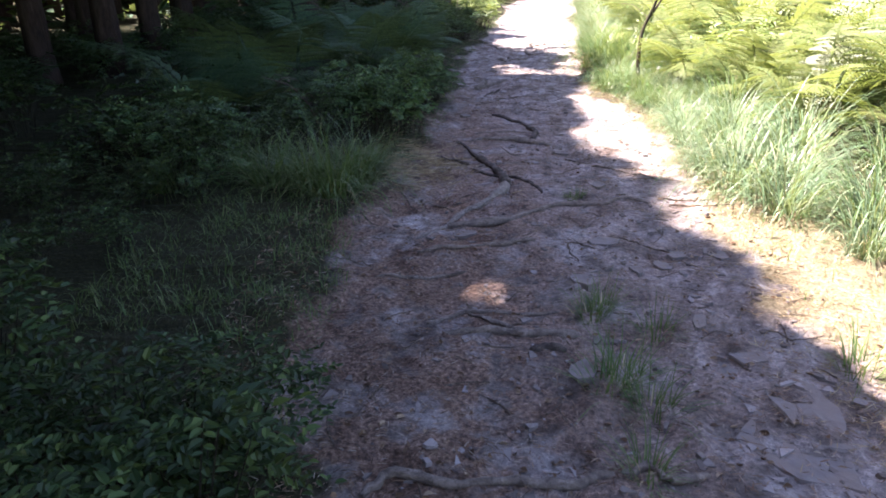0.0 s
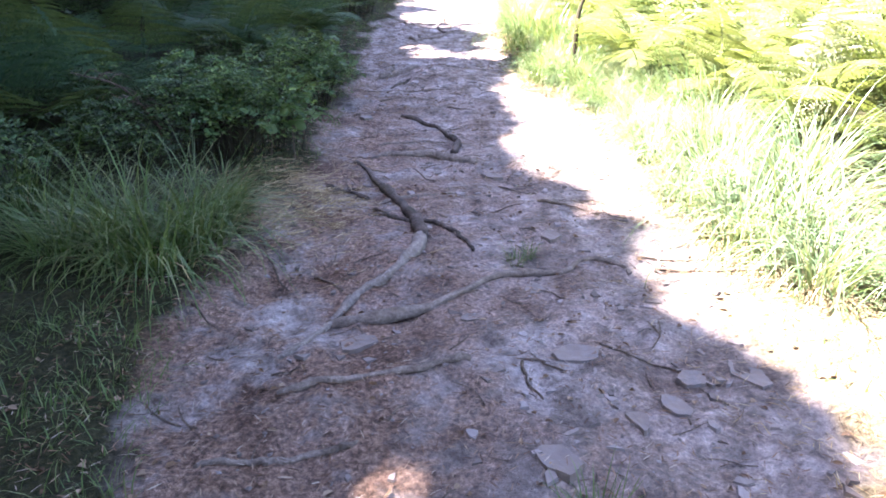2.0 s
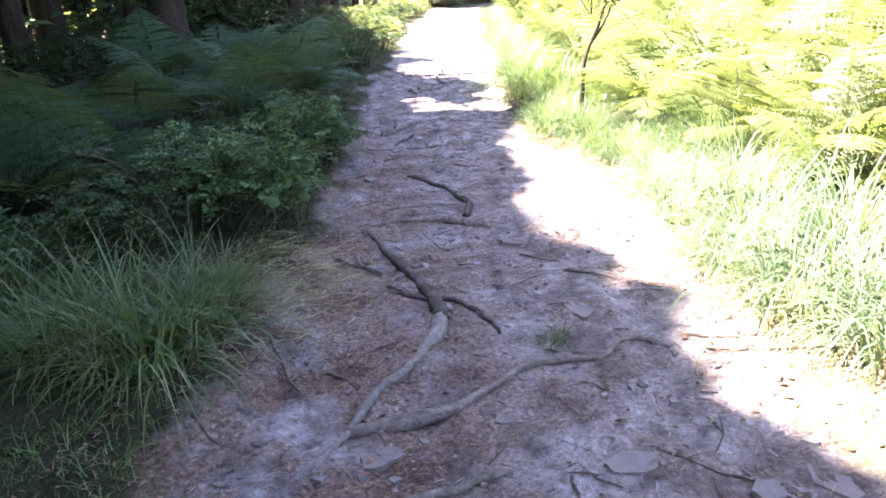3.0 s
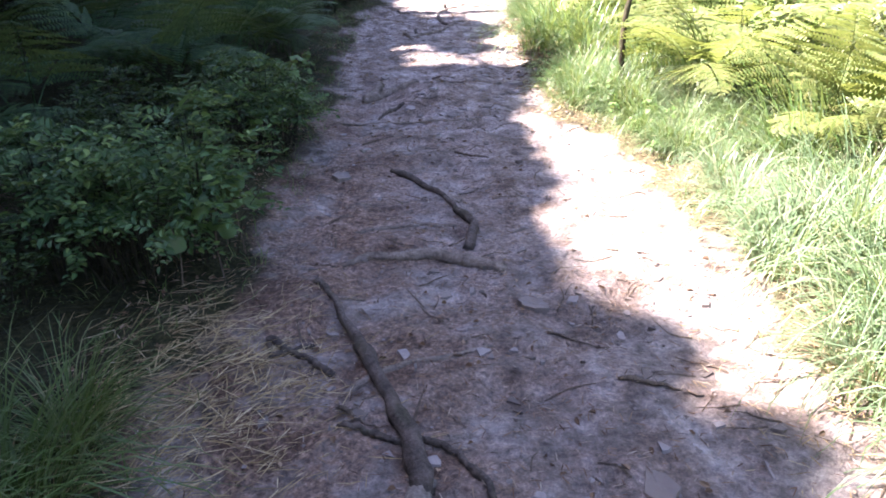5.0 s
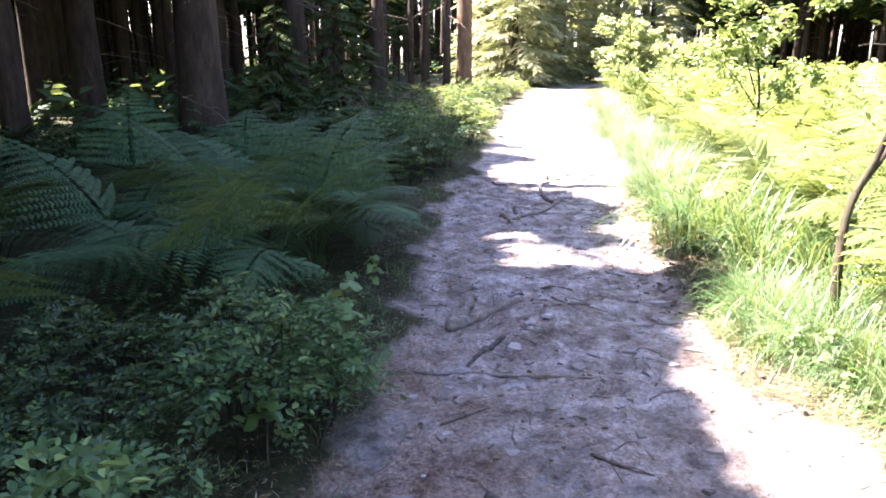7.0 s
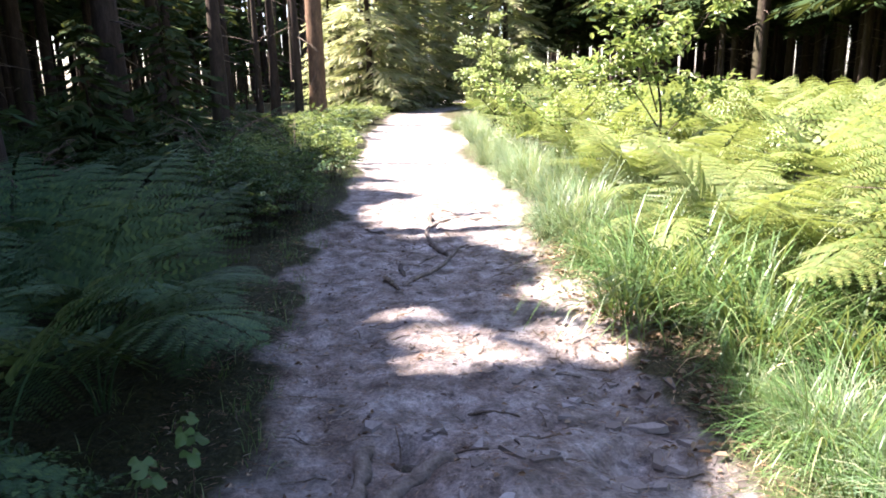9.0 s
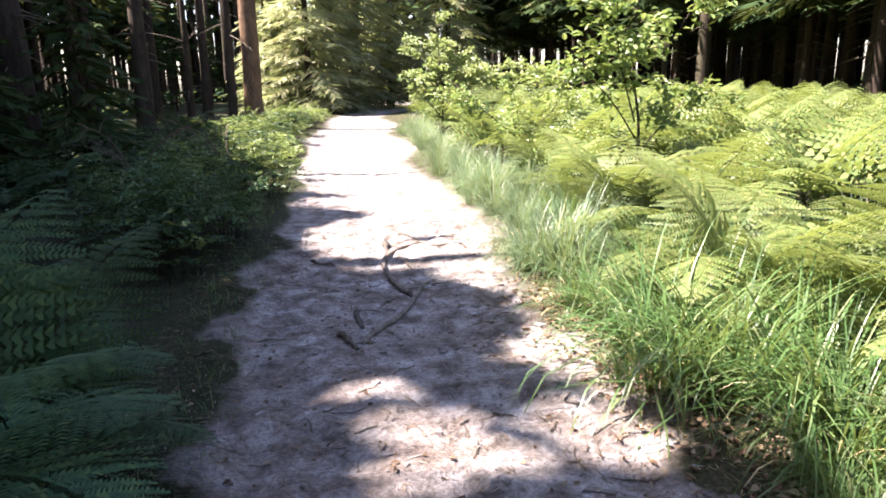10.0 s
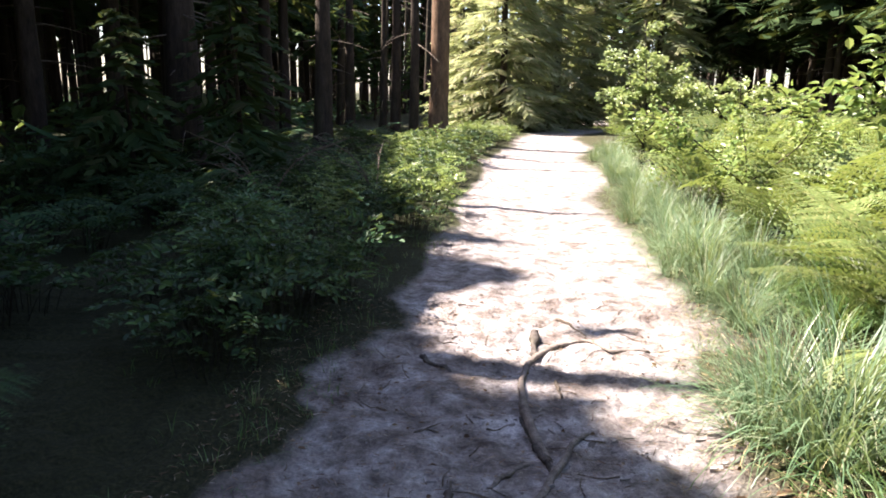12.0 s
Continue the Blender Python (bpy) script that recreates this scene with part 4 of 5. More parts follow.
maples = Stand([seedling(0.36, 5, 0.075), seedling(0.28, 4, 0.065), seedling(0.42, 6, 0.07)])
for x, y in ((-0.42, 5.72), (-0.28, 5.85), (-0.22, 6.05), (-0.25, 7.35), (-0.2, 7.6), (-0.3, 7.15), (-0.12, 7.75), (-0.2, 8.6), (-0.1, 8.75), (1.95, 7.6), (2.0, 7.85), (1.9, 7.95), (2.15, 7.5), (2.2, 7.3), (1.95, 6.9)):
    maples.put(x, y, rng.uniform(0.8, 1.15) * (0.55 if x > 1.5 or y > 8.5 else 1))


def ground_strip():
    """Short grass and moss tips on both verges."""
    g = Geo()
    for k in range(900):
        y = rng.uniform(1.0, 20)
        l, r = np.interp(y, LEFT_Y, LEFT_X), np.interp(y, RIGHT_Y, RIGHT_X)
        x = l - abs(rng.normal(0.0, 0.4)) + 0.06 if rng.uniform() < 0.5 else r + abs(rng.normal(0, 0.2)) + 0.02
        b = Geo()
        blades(b, 9, 0.06, rng.uniform(0.05, 0.14), 0.0035, 1.3, 3, 0.4)
        g.add(b.v[0] + [x, y, float(ground_z(x, y)) + 0.02], b.q[0])
    for k in range(420):
        x, y = rng.uniform(-1.7, -0.55), rng.uniform(2.4, 4.3)
        b = Geo()
        blades(b, 8, 0.07, rng.uniform(0.05, 0.15), 0.0035, 1.5, 3, 0.5)
        g.add(b.v[0] + [x, y, float(ground_z(x, y)) + 0.02], b.q[0])
    tagged(new("verge_grass", g.mesh("verge_grass", M_GRASS, True)), "sparse short grass on the dark verges", "grass", kind="stuff")


ground_strip()


dead_fronds = [frond_mesh(1.0, 12, 8, M_DEADLEAF, a) for a in (1.1, 1.3)]
dead_fern = fern(dead_fronds, 5, "withered orange-brown bracken fern among the green")
dead_fern.location = (-2.4, 12.2, float(ground_z(-2.4, 12.2)))
dead_fern.scale = (0.8, 0.8, 0.8)


def brushwood(x, y, n, length, label):
    """Bare dead boughs leaning in the undergrowth, each with its side twigs."""
    ob = tagged(new("dead_brushwood"), label, "branches", "dead brushwood")
    ob.location = (x, y, float(ground_z(x, y)))
    for k in range(n):
        g, t = Geo(), Geo()
        a, l = rng.uniform(0, 6.28), length * rng.uniform(0.6, 1.2)
        o = np.array([math.cos(a), math.sin(a), 0])
        line = smooth_line([o * -0.1 + [0, 0, -0.05], o * 0.25 * l + [0, 0, 0.6 * l], o * 0.75 * l + [0, 0, 0.85 * l]], 10)
        tube(g, line, np.linspace(0.012, 0.003, 10), 5)
        for j in range(10):
            b = line[rng.integers(3, 10)]
            d = directions(1, -0.5, 0.5)[0] * rng.uniform(0.1, 0.32) * l
            tube(t, smooth_line([b, b + d * 0.5 + [0, 0, 0.02], b + d - [0, 0, 0.04]], 4), np.linspace(0.004, 0.0015, 4), 3)
        bough = part("bough", g.mesh("bough", M_TWIG), ob)
        tagged(part("twig_spray", t.mesh("twig_spray", M_TWIG), bough), kind="stuff")
    return ob


brushwood(-0.85, 16.3, 5, 1.1, "bare dead spruce boughs standing in the undergrowth")
brushwood(0.15, 17.3, 3, 1.0, "bare dead boughs leaning beside the sunlit shrubs")
brushwood(-1.2, 6.2, 2, 0.7, "thin bare bramble stem arching out of the shrubs")
brushwood(-2.2, 13.6, 4, 0.9, "bare dead spruce boughs standing in the undergrowth")


# ---- saplings ----
def sapling(x, y, stems, leaf, count, label, spread=0.45, mat=M_BEECH):
    """stems: lists of points from the ground up, in metres from the foot."""
    ob = tagged(new("young_tree"), label, "tree")
    ob.location = (x, y, float(ground_z(x, y)))
    lg = Geo()
    for k, (pts, r) in enumerate(stems):
        g = Geo()
        line = smooth_line(pts, 14)
        tube(g, line, np.linspace(r, r * 0.25, 14), 7, 0.06)
        # Dark spruce bark stands in for the backlit shade on the stems.
        part("trunk" if k == 0 else "limb", g.mesh("trunk", M_BARK, True), ob)
        g2 = Geo()
        for j in range(9):
            u = rng.uniform(0.35, 1.0)
            b = line[int(u * 13)]
            d = directions(1, 0.0, 0.5)[0] * spread * rng.uniform(0.5, 1.2)
            tw = smooth_line([b, b + d * 0.5 + [0, 0, 0.06], b + d], 5)
            tube(g2, tw, np.linspace(0.004, 0.0015, 5), 3)
            n = count // (9 * len(stems))
            v = rng.uniform(0.1, 1, n)
            lp = b + d * v[:, None] + rng.normal(0, 0.05, (n, 3))
            leaves(lg, lp, d + 0.5 * rng.normal(0, spread, (n, 3)), np.array([0, 0, 1.0]) + 0.35 * rng.normal(0, 1, (n, 3)), leaf * rng.uniform(0.7, 1.2, n), leaf * 0.6)
        tagged(part("twig_spray", g2.mesh("twig_spray", M_TWIG), ob), kind="stuff")
    tagged(part("foliage", lg.mesh("foliage", mat), ob), kind="stuff")
    return ob


sapling(2.2, 8.2, [([(0, 0, -0.1), (0.0, 0.05, 0.5), (0.05, 0.1, 0.72), (0.16, 0.1, 1.0), (0.22, 0.1, 1.4), (0.3, 0.15, 2.3)], 0.027), ([(0.06, 0.1, 0.75), (0.25, 0.15, 1.05), (0.36, 0.2, 1.5), (0.42, 0.2, 2.1)], 0.016)], 0.05, 150, "thin forked young tree with few small leaves", 0.35)
sapling(3.95, 13.5, [([(0, 0, -0.1), (0.05, 0, 0.8), (0.0, 0.1, 1.6), (0.15, 0.1, 2.7)], 0.018), ([(0.05, 0, 0.7), (-0.3, 0, 1.15), (-0.65, 0.1, 1.45)], 0.01), ([(0.0, 0.1, 1.2), (0.4, 0, 1.7), (0.75, 0, 2.3)], 0.01), ([(0.05, 0, 0.6), (0.6, 0.3, 0.95), (1.0, 0.5, 1.15)], 0.009), ([(0.0, 0, 0.9), (-0.25, -0.1, 1.5), (-0.35, -0.2, 2.0)], 0.009)], 0.085, 1700, "young beech with bright green toothed leaves", 0.5)
sapling(4.0, 16.5, [([(0, 0, -0.1), (0, 0, 0.7), (-0.1, 0.1, 1.3)], 0.014), ([(0, 0, 0.5), (-0.5, 0, 0.9), (-0.8, 0, 1.1)], 0.009), ([(0, 0, 0.5), (0.5, 0, 0.9), (0.7, 0, 1.3)], 0.009)], 0.075, 1000, "low leafy young tree in the clearing", 0.5)
sapling(5.1, 24.2, [([(0, 0, -0.1), (0.03, 0, 0.9), (-0.05, 0, 1.9), (-0.15, 0, 2.9)], 0.03), ([(0, 0, 0.4), (-0.5, 0, 1.0), (-0.7, 0, 1.5)], 0.016), ([(0, 0, 0.5), (0.7, 0, 1.0), (1.3, 0, 1.4)], 0.016), ([(0, 0, 1.0), (-0.25, 0.3, 1.6), (-0.4, 0.3, 2.2)], 0.014), ([(0, 0, 1.0), (0.35, 0.3, 1.6), (0.5, 0.3, 2.1)], 0.014), ([(0, 0, 0.6), (0.3, -0.4, 1.1), (0.5, -0.7, 1.5)], 0.014)], 0.1, 5200, "bushy sunlit young birch at the bend", 0.55, M_BIRCH_SUNLIT)
sapling(8.6, 28, [([(0, 0, -0.1), (0.05, 0, 0.9), (0, 0, 1.8)], 0.03), ([(0, 0, 0.5), (-0.6, 0, 1.1), (-0.9, 0, 1.5)], 0.02), ([(0, 0, 0.5), (0.7, 0, 1.1), (1.1, 0, 1.4)], 0.02)], 0.13, 1800, "low sunlit bush before the dark wood", 0.75, M_BIRCH_SUNLIT)


# ---- roots, sticks and stones on the path ----
def root(points, r0, r1, label, mat=M_ROOT, lift=0.35, name="tree_root", n=36):
    """A surface root that dives into the soil at both ends."""
    line = smooth_line(points, n)
    line = line + 0.018 * np.stack([value_noise(np.arange(n) * 0.6, np.full(n, points[0][0] * 9), 21), value_noise(np.arange(n) * 0.6, np.full(n, points[0][1] * 9), 22)], -1)
    u = np.linspace(0, 1, n)
    r = (r0 + (r1 - r0) * u) * (1 + 0.7 * value_noise(u * 9, u * 0 + points[0][1] * 5, 23))
    zz = ground_z(line[:, 0], line[:, 1])
    zz = np.convolve(np.pad(zz, 3, mode="edge"), np.ones(7) / 7, "valid")
    p = np.column_stack([line, zz + r * lift - 0.9 * r * (np.exp(-u * 22) + np.exp(-(1 - u) * 22))])
    g = Geo()
    tube(g, p, r, 9, 0.09)
    return tagged(new(name, g.mesh(name, mat, True)), label, "root" if name == "tree_root" else "stick", "roots across the path" if name == "tree_root" else "sticks on the path")


GREY = "weathered grey-brown tree root lying bare across the path"
DARK = "dark bare tree root winding along the path"
root([(0.0, 3.87), (0.2, 3.87), (0.37, 3.92), (0.54, 4.02), (0.67, 4.12), (0.76, 4.17), (0.89, 4.18), (1.01, 4.16), (1.12, 4.28), (1.22, 4.30), (1.32, 4.22)], 0.026, 0.012, GREY, M_ROOT, 0.6)
root([(-0.16, 3.62), (-0.04, 3.77), (0.08, 4.03), (0.15, 4.13), (0.26, 4.24), (0.38, 4.46), (0.43, 4.67)], 0.012, 0.03, "pale peeled tree root in the trodden soil", M_ROOT_PALE)
root([(0.43, 4.62), (0.41, 4.83), (0.36, 5.0), (0.30, 5.24), (0.24, 5.41), (0.18, 5.6), (0.1, 5.78)], 0.03, 0.016, DARK, M_ROOT_DARK, 0.7)
root([(0.44, 4.84), (0.54, 4.75), (0.60, 4.62), (0.66, 4.45)], 0.016, 0.008, DARK, M_ROOT_DARK, 0.6)
root([(-0.06, 5.43), (0.06, 5.30), (0.17, 5.18)], 0.015, 0.012, DARK, M_ROOT_DARK, 0.8)
root([(-0.05, 5.32), (0.04, 5.36), (0.1, 5.37)], 0.012, 0.008, DARK, M_ROOT_DARK, 0.8)
root([(0.2, 4.92), (0.3, 4.86), (0.4, 4.82)], 0.010, 0.012, DARK, M_ROOT_DARK, 0.6)
root([(0.2, 5.05), (0.39, 5.2), (0.6, 5.25), (0.74, 5.3)], 0.012, 0.014, GREY, M_ROOT, 0.1)
root([(-0.14, 3.4), (0.01, 3.44), (0.15, 3.46), (0.29, 3.48), (0.42, 3.52), (0.5, 3.53)], 0.012, 0.012, GREY, M_ROOT, 0.5)
root([(0.46, 7.06), (0.60, 6.88), (0.71, 6.66), (0.77, 6.44), (0.82, 6.30), (0.76, 6.05)], 0.016, 0.022, DARK, M_ROOT_DARK, 0.7)
root([(0.2, 5.95), (0.33, 5.99), (0.44, 5.97), (0.56, 6.0), (0.69, 5.95), (0.77, 5.92), (0.89, 5.86)], 0.018, 0.03, GREY, M_ROOT, 0.4)
root([(0.25, 6.3), (0.5, 6.32), (0.75, 6.3)], 0.012, 0.012, GREY, M_ROOT, 0.1)
root([(-0.22, 1.56), (-0.13, 1.64), (0.05, 1.59), (0.22, 1.62), (0.39, 1.61), (0.55, 1.66)], 0.016, 0.016, GREY, M_ROOT, 0.5)
root([(0.02, 2.5), (0.22, 2.52), (0.39, 2.5), (0.58, 2.53)], 0.018, 0.022, GREY, M_ROOT, 0.3)
root([(-0.06, 2.62), (0.11, 2.70), (0.33, 2.71), (0.54, 2.75)], 0.011, 0.008, GREY, M_ROOT, 0.4)
root([(0.12, 2.69), (0.24, 2.61), (0.38, 2.54)], 0.008, 0.012, GREY, M_ROOT, 0.4)
root([(0.38, 2.37), (0.5, 2.4)], 0.02, 0.02, DARK, M_ROOT_DARK, 0.4, n=12)
root([(-0.34, 3.08), (-0.1, 3.1), (0.12, 3.14)], 0.01, 0.01, GREY, M_ROOT, 0.3)
root([(0.58, 1.62), (0.66, 1.7), (0.72, 1.62), (0.85, 1.66)], 0.014, 0.012, GREY, M_ROOT, 0.5)
root([(0.89, 11.06), (1.05, 11.3), (1.25, 11.6), (1.37, 11.82), (1.49, 12.05), (1.56, 12.14)], 0.016, 0.012, GREY, M_ROOT, 0.7)
root([(1.37, 11.82), (1.35, 11.95), (1.31, 12.34), (1.34, 12.70), (1.44, 13.02), (1.64, 13.21), (1.77, 13.2), (1.88, 13.05), (2.08, 13.06)], 0.02, 0.01, "slender tan tree root winding across the path", M_ROOT, 0.7, n=54)
root([(1.45, 13.05), (1.46, 13.2), (1.49, 13.42)], 0.018, 0.026, DARK, M_ROOT_DARK, 0.8)
root([(1.36, 11.84), (1.33, 12.0), (1.29, 12.3)], 0.018, 0.01, DARK, M_ROOT_DARK, 0.6)
root([(1.10, 11.73), (1.18, 11.8), (1.28, 11.9)], 0.008, 0.01, GREY, M_ROOT, 0.5)
root([(0.96, 11.69), (0.95, 11.5), (0.94, 11.32)], 0.016, 0.012, DARK, M_ROOT_DARK, 0.7)
root([(0.81, 13.0), (0.9, 12.9), (0.98, 12.83)], 0.012, 0.01, DARK, M_ROOT_DARK, 0.8)
root([(0.33, 8.48), (0.42, 8.71), (0.46, 9.0)], 0.034, 0.022, GREY, M_ROOT, 0.45)
root([(0.35, 8.52), (0.56, 8.67), (0.75, 8.81)], 0.034, 0.024, GREY, M_ROOT, 0.45)
root([(0.56, 8.96), (0.68, 8.84)], 0.025, 0.02, DARK, M_ROOT_DARK, 0.3, n=12)
root([(0.42, 8.05), (0.5, 8.2), (0.61, 8.36)], 0.012, 0.018, DARK, M_ROOT_DARK, 0.4)
root([(0.06, 8.02), (0.55, 7.98), (0.85, 7.9), (1.12, 7.84)], 0.01, 0.012, GREY, M_ROOT, 0.2)
STICK = "thin dark fallen twig lying on the path"
for pts, r in (([(-0.34, 4.62), (-0.25, 4.35), (-0.12, 4.0)], 0.006), ([(-0.07, 4.3), (0.05, 4.14)], 0.008), ([(-0.53, 4.0), (-0.4, 3.81)], 0.006), ([(0.69, 3.5), (0.68, 3.4), (0.72, 3.31)], 0.006), ([(0.2, 4.99), (0.33, 4.87)], 0.007),
               ([(0.94, 11.42), (0.97, 11.75)], 0.01), ([(1.5, 12.68), (1.51, 12.5)], 0.01), ([(0.8, 11.25), (0.86, 11.0)], 0.02), ([(1.45, 4.2), (1.9, 4.02)], 0.008), ([(1.4, 4.3), (1.75, 4.22)], 0.006), ([(-0.06, 5.4), (-0.05, 5.2)], 0.009),
               ([(0.85, 7.3), (1.05, 7.15)], 0.008), ([(1.0, 3.6), (1.25, 3.42)], 0.005), ([(1.1, 5.0), (1.35, 4.93)], 0.008), ([(0.95, 5.35), (1.2, 5.2)], 0.005), ([(1.65, 13.6), (1.8, 13.4)], 0.01), ([(0.3, 7.5), (0.5, 7.62)], 0.006), ([(0.9, 9.2), (1.1, 9.1)], 0.006)):
    root(pts, r, r * 0.5, STICK, M_TWIG, 1.0, "twig", 14)


def slab(outline, top, label="large flat blue-grey rock slab set in the path", name="rock_slab", group="rock slabs in the path"):
    """A broken plate of rock: a chipped outline, a sloping side and a slightly hollow top."""
    c = np.mean(outline, 0)
    p = np.vstack([outline, outline[:1]])
    u = np.arange(len(outline) * 7) / 7
    i = u.astype(int)
    edge = p[i] + (p[i + 1] - p[i]) * (u - i)[:, None] + rng.normal(0, 0.03, (len(u), 2)) * np.abs(outline - c).mean()
    rings = []
    for k, z in ((1.07, -0.05), (1.02, top - 0.008), (0.985, top), (0.7, top - 0.002), (0.35, top - 0.005), (0.02, top - 0.003)):
        q = c + (edge - c) * k
        rings.append(np.column_stack([q, np.full(len(q), z + float(ground_z(*c))) + (0.008 * value_noise(q[:, 0] * 14, q[:, 1] * 14, 51) + 0.004 * value_noise(q[:, 0] * 45, q[:, 1] * 45, 52) if z > 0 else 0)]))
    n = len(u)
    j = np.arange(n)
    faces = np.concatenate([np.stack([r * n + j, r * n + (j + 1) % n, (r + 1) * n + (j + 1) % n, (r + 1) * n + j], -1) for r in range(5)])
    g = Geo().add(np.concatenate(rings), faces)
    return tagged(new(name, g.mesh(name, M_STONE)), label, "stone", group)


def stone(x, y, sx, sy, rise, turn):
    """An angular stone, mostly sunk in the soil."""
    n = int(rng.integers(5, 8))
    a = np.sort(np.arange(n) * 2 * np.pi / n + rng.uniform(-0.35, 0.35, n))
    q = np.stack([sx * np.cos(a), sy * np.sin(a)], -1) * rng.uniform(0.75, 1.2, (n, 1))
    w = radians(turn)
    q = q @ np.array([[math.cos(w), math.sin(w)], [-math.sin(w), math.cos(w)]])
    return slab(q + [x, y], rise * 0.32, "flat grey stone half sunk in the soil", "stone", "stones in the path")


for x, y, a, b, c in ((0.18, 6.98, 0.055, 0.075, 0.05), (0.56, 3.83, 0.03, 0.06, 0.03), (0.89, 3.54, 0.085, 0.06, 0.04), (1.14, 3.24, 0.05, 0.06, 0.05), (0.85, 4.03, 0.06, 0.05, 0.03), 
                      (0.68, 2.98, 0.07, 0.06, 0.04), (1.26, 3.38, 0.06, 0.05, 0.03), (1.45, 3.36, 0.09, 0.06, 0.05), (0.99, 3.17, 0.05, 0.04, 0.03), (0.12, 3.69, 0.08, 0.05, 0.03), (1.12, 2.6, 0.06, 0.04, 0.03), (0.54, 2.2, 0.08, 0.06, 0.05), (1.35, 8.66, 0.06, 0.05, 0.06), (1.05, 4.55, 0.07, 0.05, 0.03), (0.95, 5.55, 0.06, 0.05, 0.03)):
    stone(x, y, a, b, c, rng.uniform(0, 360))


slab(np.array([(1.04, 2.27), (1.05, 2.36), (1.13, 2.38), (1.18, 2.27), (1.14, 2.19), (1.08, 2.18)]), 0.008)
slab(np.array([(1.16, 2.38), (1.3, 2.39), (1.3, 2.32), (1.2, 2.30)]), 0.008)
slab(np.array([(1.2, 2.12), (1.32, 2.24), (1.4, 2.16), (1.42, 1.98), (1.36, 1.78), (1.24, 1.8)]), 0.014)
slab(np.array([(1.0, 1.86), (1.17, 2.06), (1.21, 1.78), (1.33, 1.74), (1.3, 1.6), (1.12, 1.66)]), 0.006)


def pebbles():
    g = Geo()
    o = np.array([[1, 0, 0], [-1, 0, 0], [0, 1, 0], [0, -1, 0], [0, 0, 0.6], [0, 0, -0.6]], dtype=float)
    f = [[0, 2, 4], [2, 1, 4], [1, 3, 4], [3, 0, 4], [2, 0, 5], [1, 2, 5], [3, 1, 5], [0, 3, 5]]
    for k in range(2600):
        y = 1.2 + 16 * rng.uniform() ** 1.4
        l, r = np.interp(y, LEFT_Y, LEFT_X), np.interp(y, RIGHT_Y, RIGHT_X)
        x = l + (r - l) * rng.uniform(0.02, 1.05) ** 0.75
        g.add(o * rng.uniform(0.6, 1.3, (6, 1)) * rng.uniform(0.003, 0.013) * [1, rng.uniform(0.6, 1), 0.8] @ np.array(Matrix.Rotation(rng.uniform(0, 6.28), 3, "Z")) + [x, y, float(ground_z(x, y)) + 0.002], None, f)
    tagged(new("pebbles", g.mesh("pebbles", M_PEBBLE)), "loose small grey pebbles on the path", "pebbles", kind="stuff")


def litter(name, mat, n, length, width, label, right=False):
    x, y = np.zeros(n), 1.0 + 13 * rng.uniform(0, 1, n) ** 1.7
    l, r = np.interp(y, LEFT_Y, LEFT_X), np.interp(y, RIGHT_Y, RIGHT_X)
    x = r + rng.normal(0.15, 0.22, n) if right else l - 0.4 + (r - l + 0.6) * rng.uniform(0, 1, n) ** 1.25
    a = rng.uniform(0, np.pi, n)
    d = np.stack([np.cos(a), np.sin(a), rng.normal(0, 0.12, n)], -1)
    p = np.stack([x, y, ground_z(x, y) + 0.006], -1)
    ln = length * rng.uniform(0.4, 1.3, n)
    g = Geo()
    leaves(g, p - d * ln[:, None] / 2, d, np.array([0, 0, 1.0]) + 0.4 * rng.normal(0, 1, (n, 3)), ln, width * rng.uniform(0.7, 1.3, n), 0.4)
    tagged(new(name, g.mesh(name, mat)), label, "litter", kind="stuff")


def slate_chips():
    """Flat angular stone flakes and short bark pieces trodden into the soil."""
    g = Geo()
    for k in range(620):
        y = 1.3 + 11 * rng.uniform() ** 1.2
        l, r = np.interp(y, LEFT_Y, LEFT_X), np.interp(y, RIGHT_Y, RIGHT_X)
        x = l + (r - l) * (0.05 + 0.93 * rng.uniform() ** 0.7)
        n = int(rng.integers(4, 7))
        a = np.sort(rng.uniform(0, 6.28, n))
        q = rng.uniform(0.007, 0.024) * (0.6 + 0.8 * rng.uniform(0, 1, n)) * (1.9 if 8 < y < 9.5 else 1)
        top = np.stack([q * np.cos(a) * 1.4, q * np.sin(a), rng.uniform(0.001, 0.007) + 0.25 * q * np.cos(a + rng.uniform(0, 6)) * rng.uniform(0, 1)], -1)
        low = top * [1.15, 1.15, 0] - [0, 0, 0.01]
        z = float(ground_z(x, y)) + 0.003
        f = [[i, (i + 1) % n, (i + 1) % n + n, i + n] for i in range(n)]
        t = [[0, i, i + 1] for i in range(1, n - 1)]
        w = rng.uniform(0, 6.28)
        m = np.array([[math.cos(w), math.sin(w), 0], [-math.sin(w), math.cos(w), 0], [0, 0, 1]])
        g.add(np.concatenate([top, low]) @ m + [x, y, z], [p[::-1] for p in f], t)
    tagged(new("stone_flakes", g.mesh("stone_flakes", M_PEBBLE)), "flat grey stone flakes trodden into the path", "stones", kind="stuff")


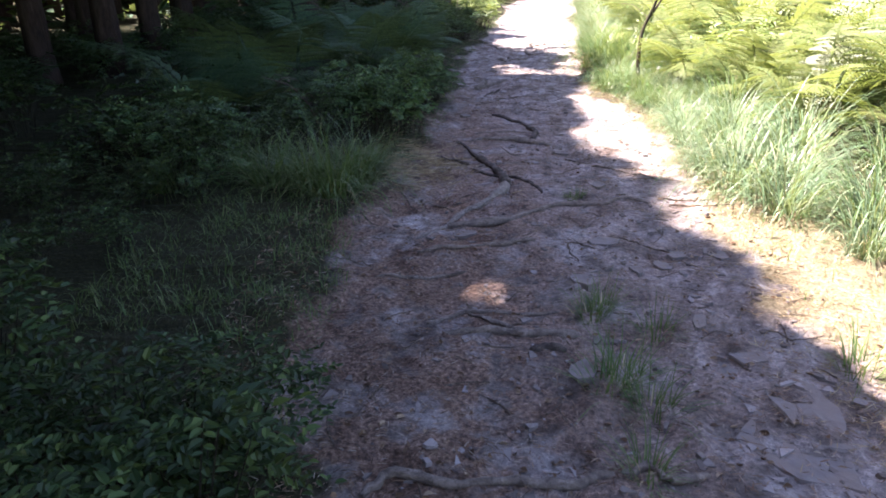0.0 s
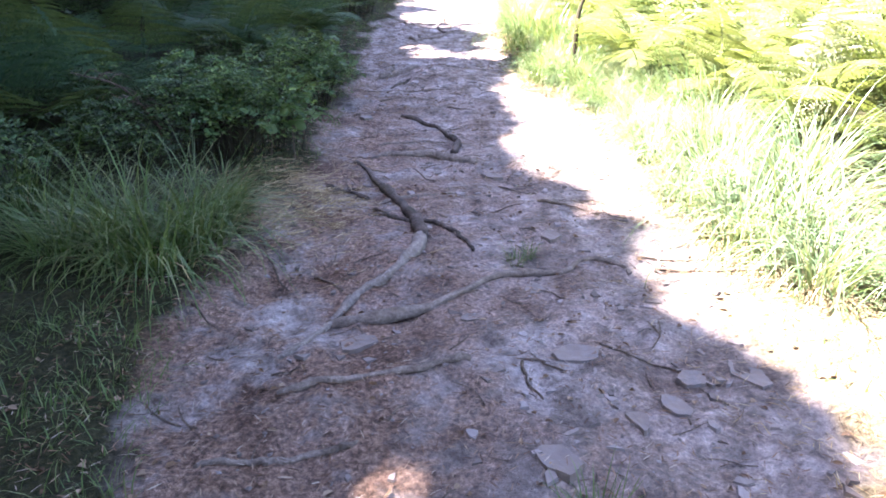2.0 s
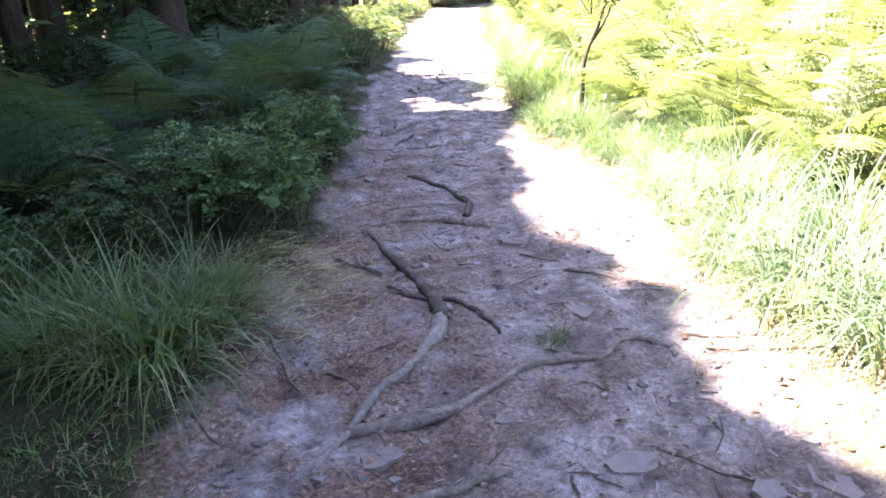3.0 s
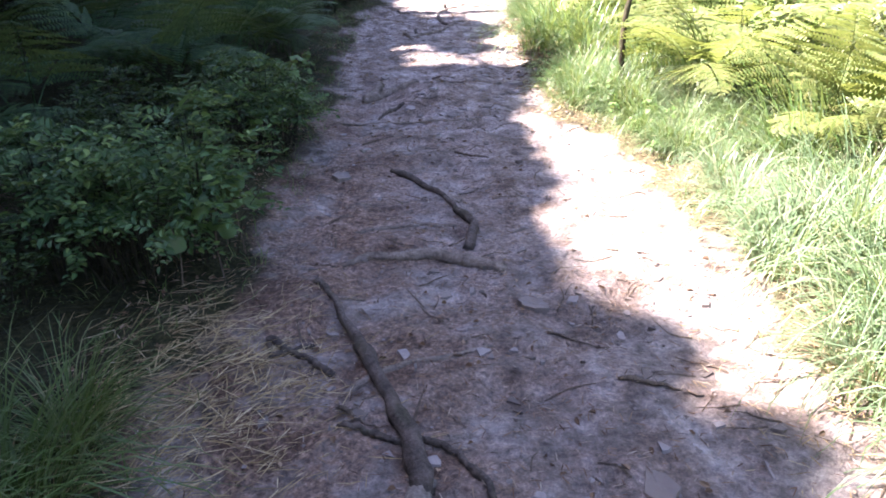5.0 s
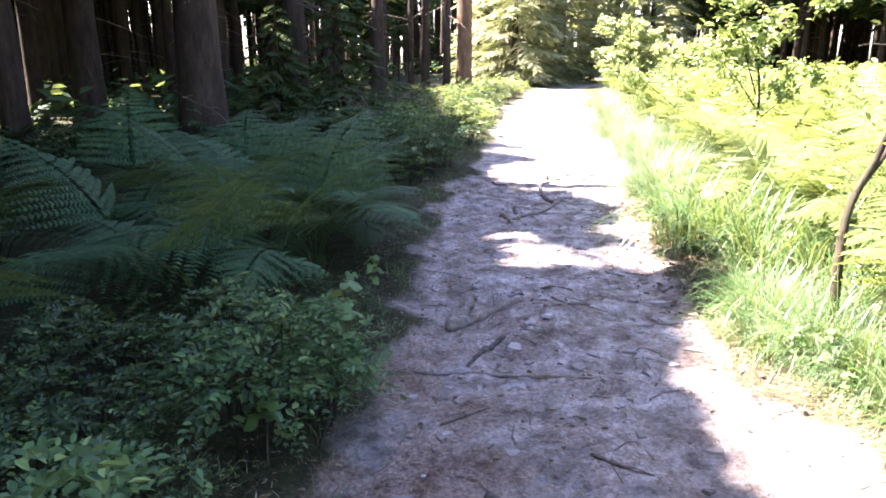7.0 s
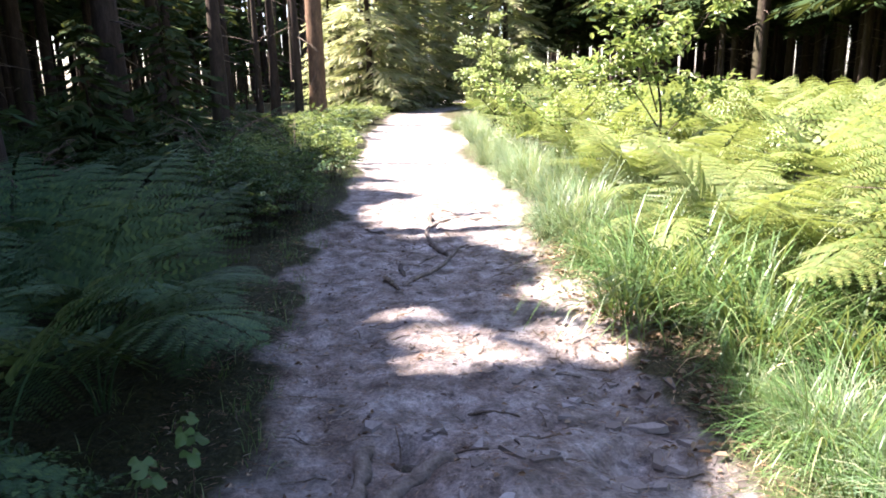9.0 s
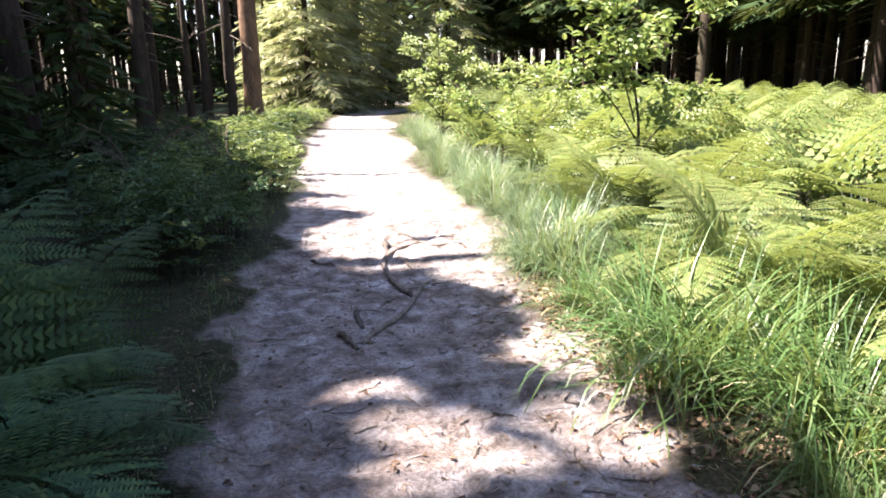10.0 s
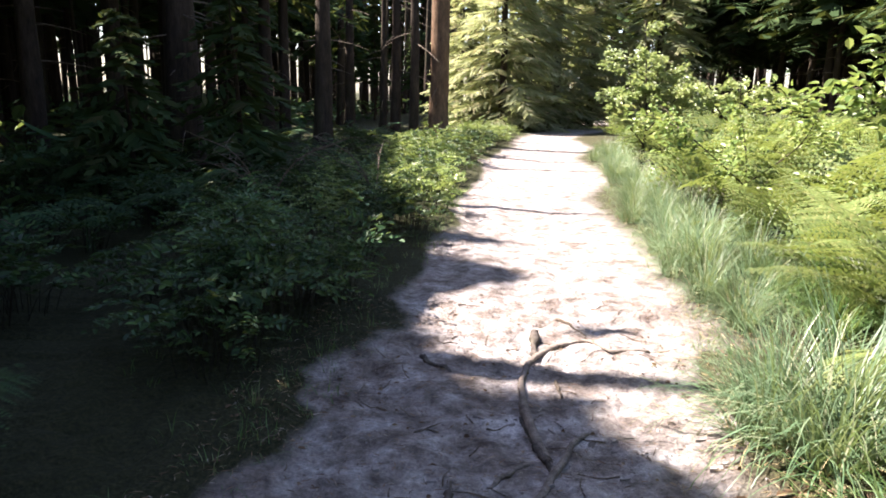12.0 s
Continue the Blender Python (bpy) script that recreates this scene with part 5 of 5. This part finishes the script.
def small_sticks():
    g = Geo()
    for k in range(520):
        y = 1.3 + 13 * rng.uniform()
        l, r = np.interp(y, LEFT_Y, LEFT_X), np.interp(y, RIGHT_Y, RIGHT_X)
        x = l - 0.15 + (r - l + 0.3) * rng.uniform()
        w, q = rng.uniform(0, 3.14), rng.uniform(0.02, 0.09)
        d = np.array([math.cos(w), math.sin(w)]) * q
        side = np.array([-d[1], d[0]]) * rng.uniform(-0.25, 0.25)
        line = smooth_line([np.array([x, y]) - d, np.array([x, y]) + side, np.array([x, y]) + d], 5)
        tube(g, np.column_stack([line, ground_z(line[:, 0], line[:, 1]) + 0.004]), np.linspace(0.0035, 0.0015, 5) * rng.uniform(0.6, 1.5), 4)
    tagged(new("small_sticks", g.mesh("small_sticks", M_TWIG)), "short broken sticks scattered over the path", "sticks", kind="stuff")


pebbles()
slate_chips()
small_sticks()
litter("needle_litter", M_LITTER, 18000, 0.04, 0.0035, "brown spruce needles and twiglets strewn over the path")
litter("dead_leaves", M_DEADLEAF, 1400, 0.03, 0.018, "scattered brown dead leaves on the path")
litter("dry_grass_litter", M_STRAW, 6000, 0.07, 0.003, "dry straw-coloured grass at the path edge", True)

n = 1500
x, y, a = rng.normal(-0.25, 0.22, n), rng.normal(5.1, 0.3, n), rng.normal(0.6, 0.7, n)
d = np.stack([np.cos(a), np.sin(a), rng.normal(0, 0.1, n)], -1)
g = Geo()
leaves(g, np.stack([x, y, ground_z(x, y) + 0.008], -1), d, np.array([0, 0, 1.0]) + 0.4 * rng.normal(0, 1, (n, 3)), rng.uniform(0.04, 0.16, n), rng.uniform(0.002, 0.004, n), 0.4)
tagged(new("straw_patch", g.mesh("straw_patch", M_STRAW)), "patch of pale dry straw beside the roots", "litter", kind="stuff")

n = 900
y = rng.uniform(8.6, 11.6, n)
x = np.interp(y, RIGHT_Y, RIGHT_X) + rng.normal(0.12, 0.16, n)
g = Geo()
leaves(g, np.stack([x, y, ground_z(x, y) + rng.uniform(0.004, 0.02, n)], -1), directions(n, -0.1, 0.3), np.array([0, 0, 1.0]) + 0.4 * rng.normal(0, 1, (n, 3)), rng.uniform(0.025, 0.06, n), rng.uniform(0.012, 0.03, n), 0.4)
tagged(new("leaf_litter", g.mesh("leaf_litter", M_DEADLEAF)), "brown dead leaves heaped at the foot of the grass", "litter", kind="stuff")
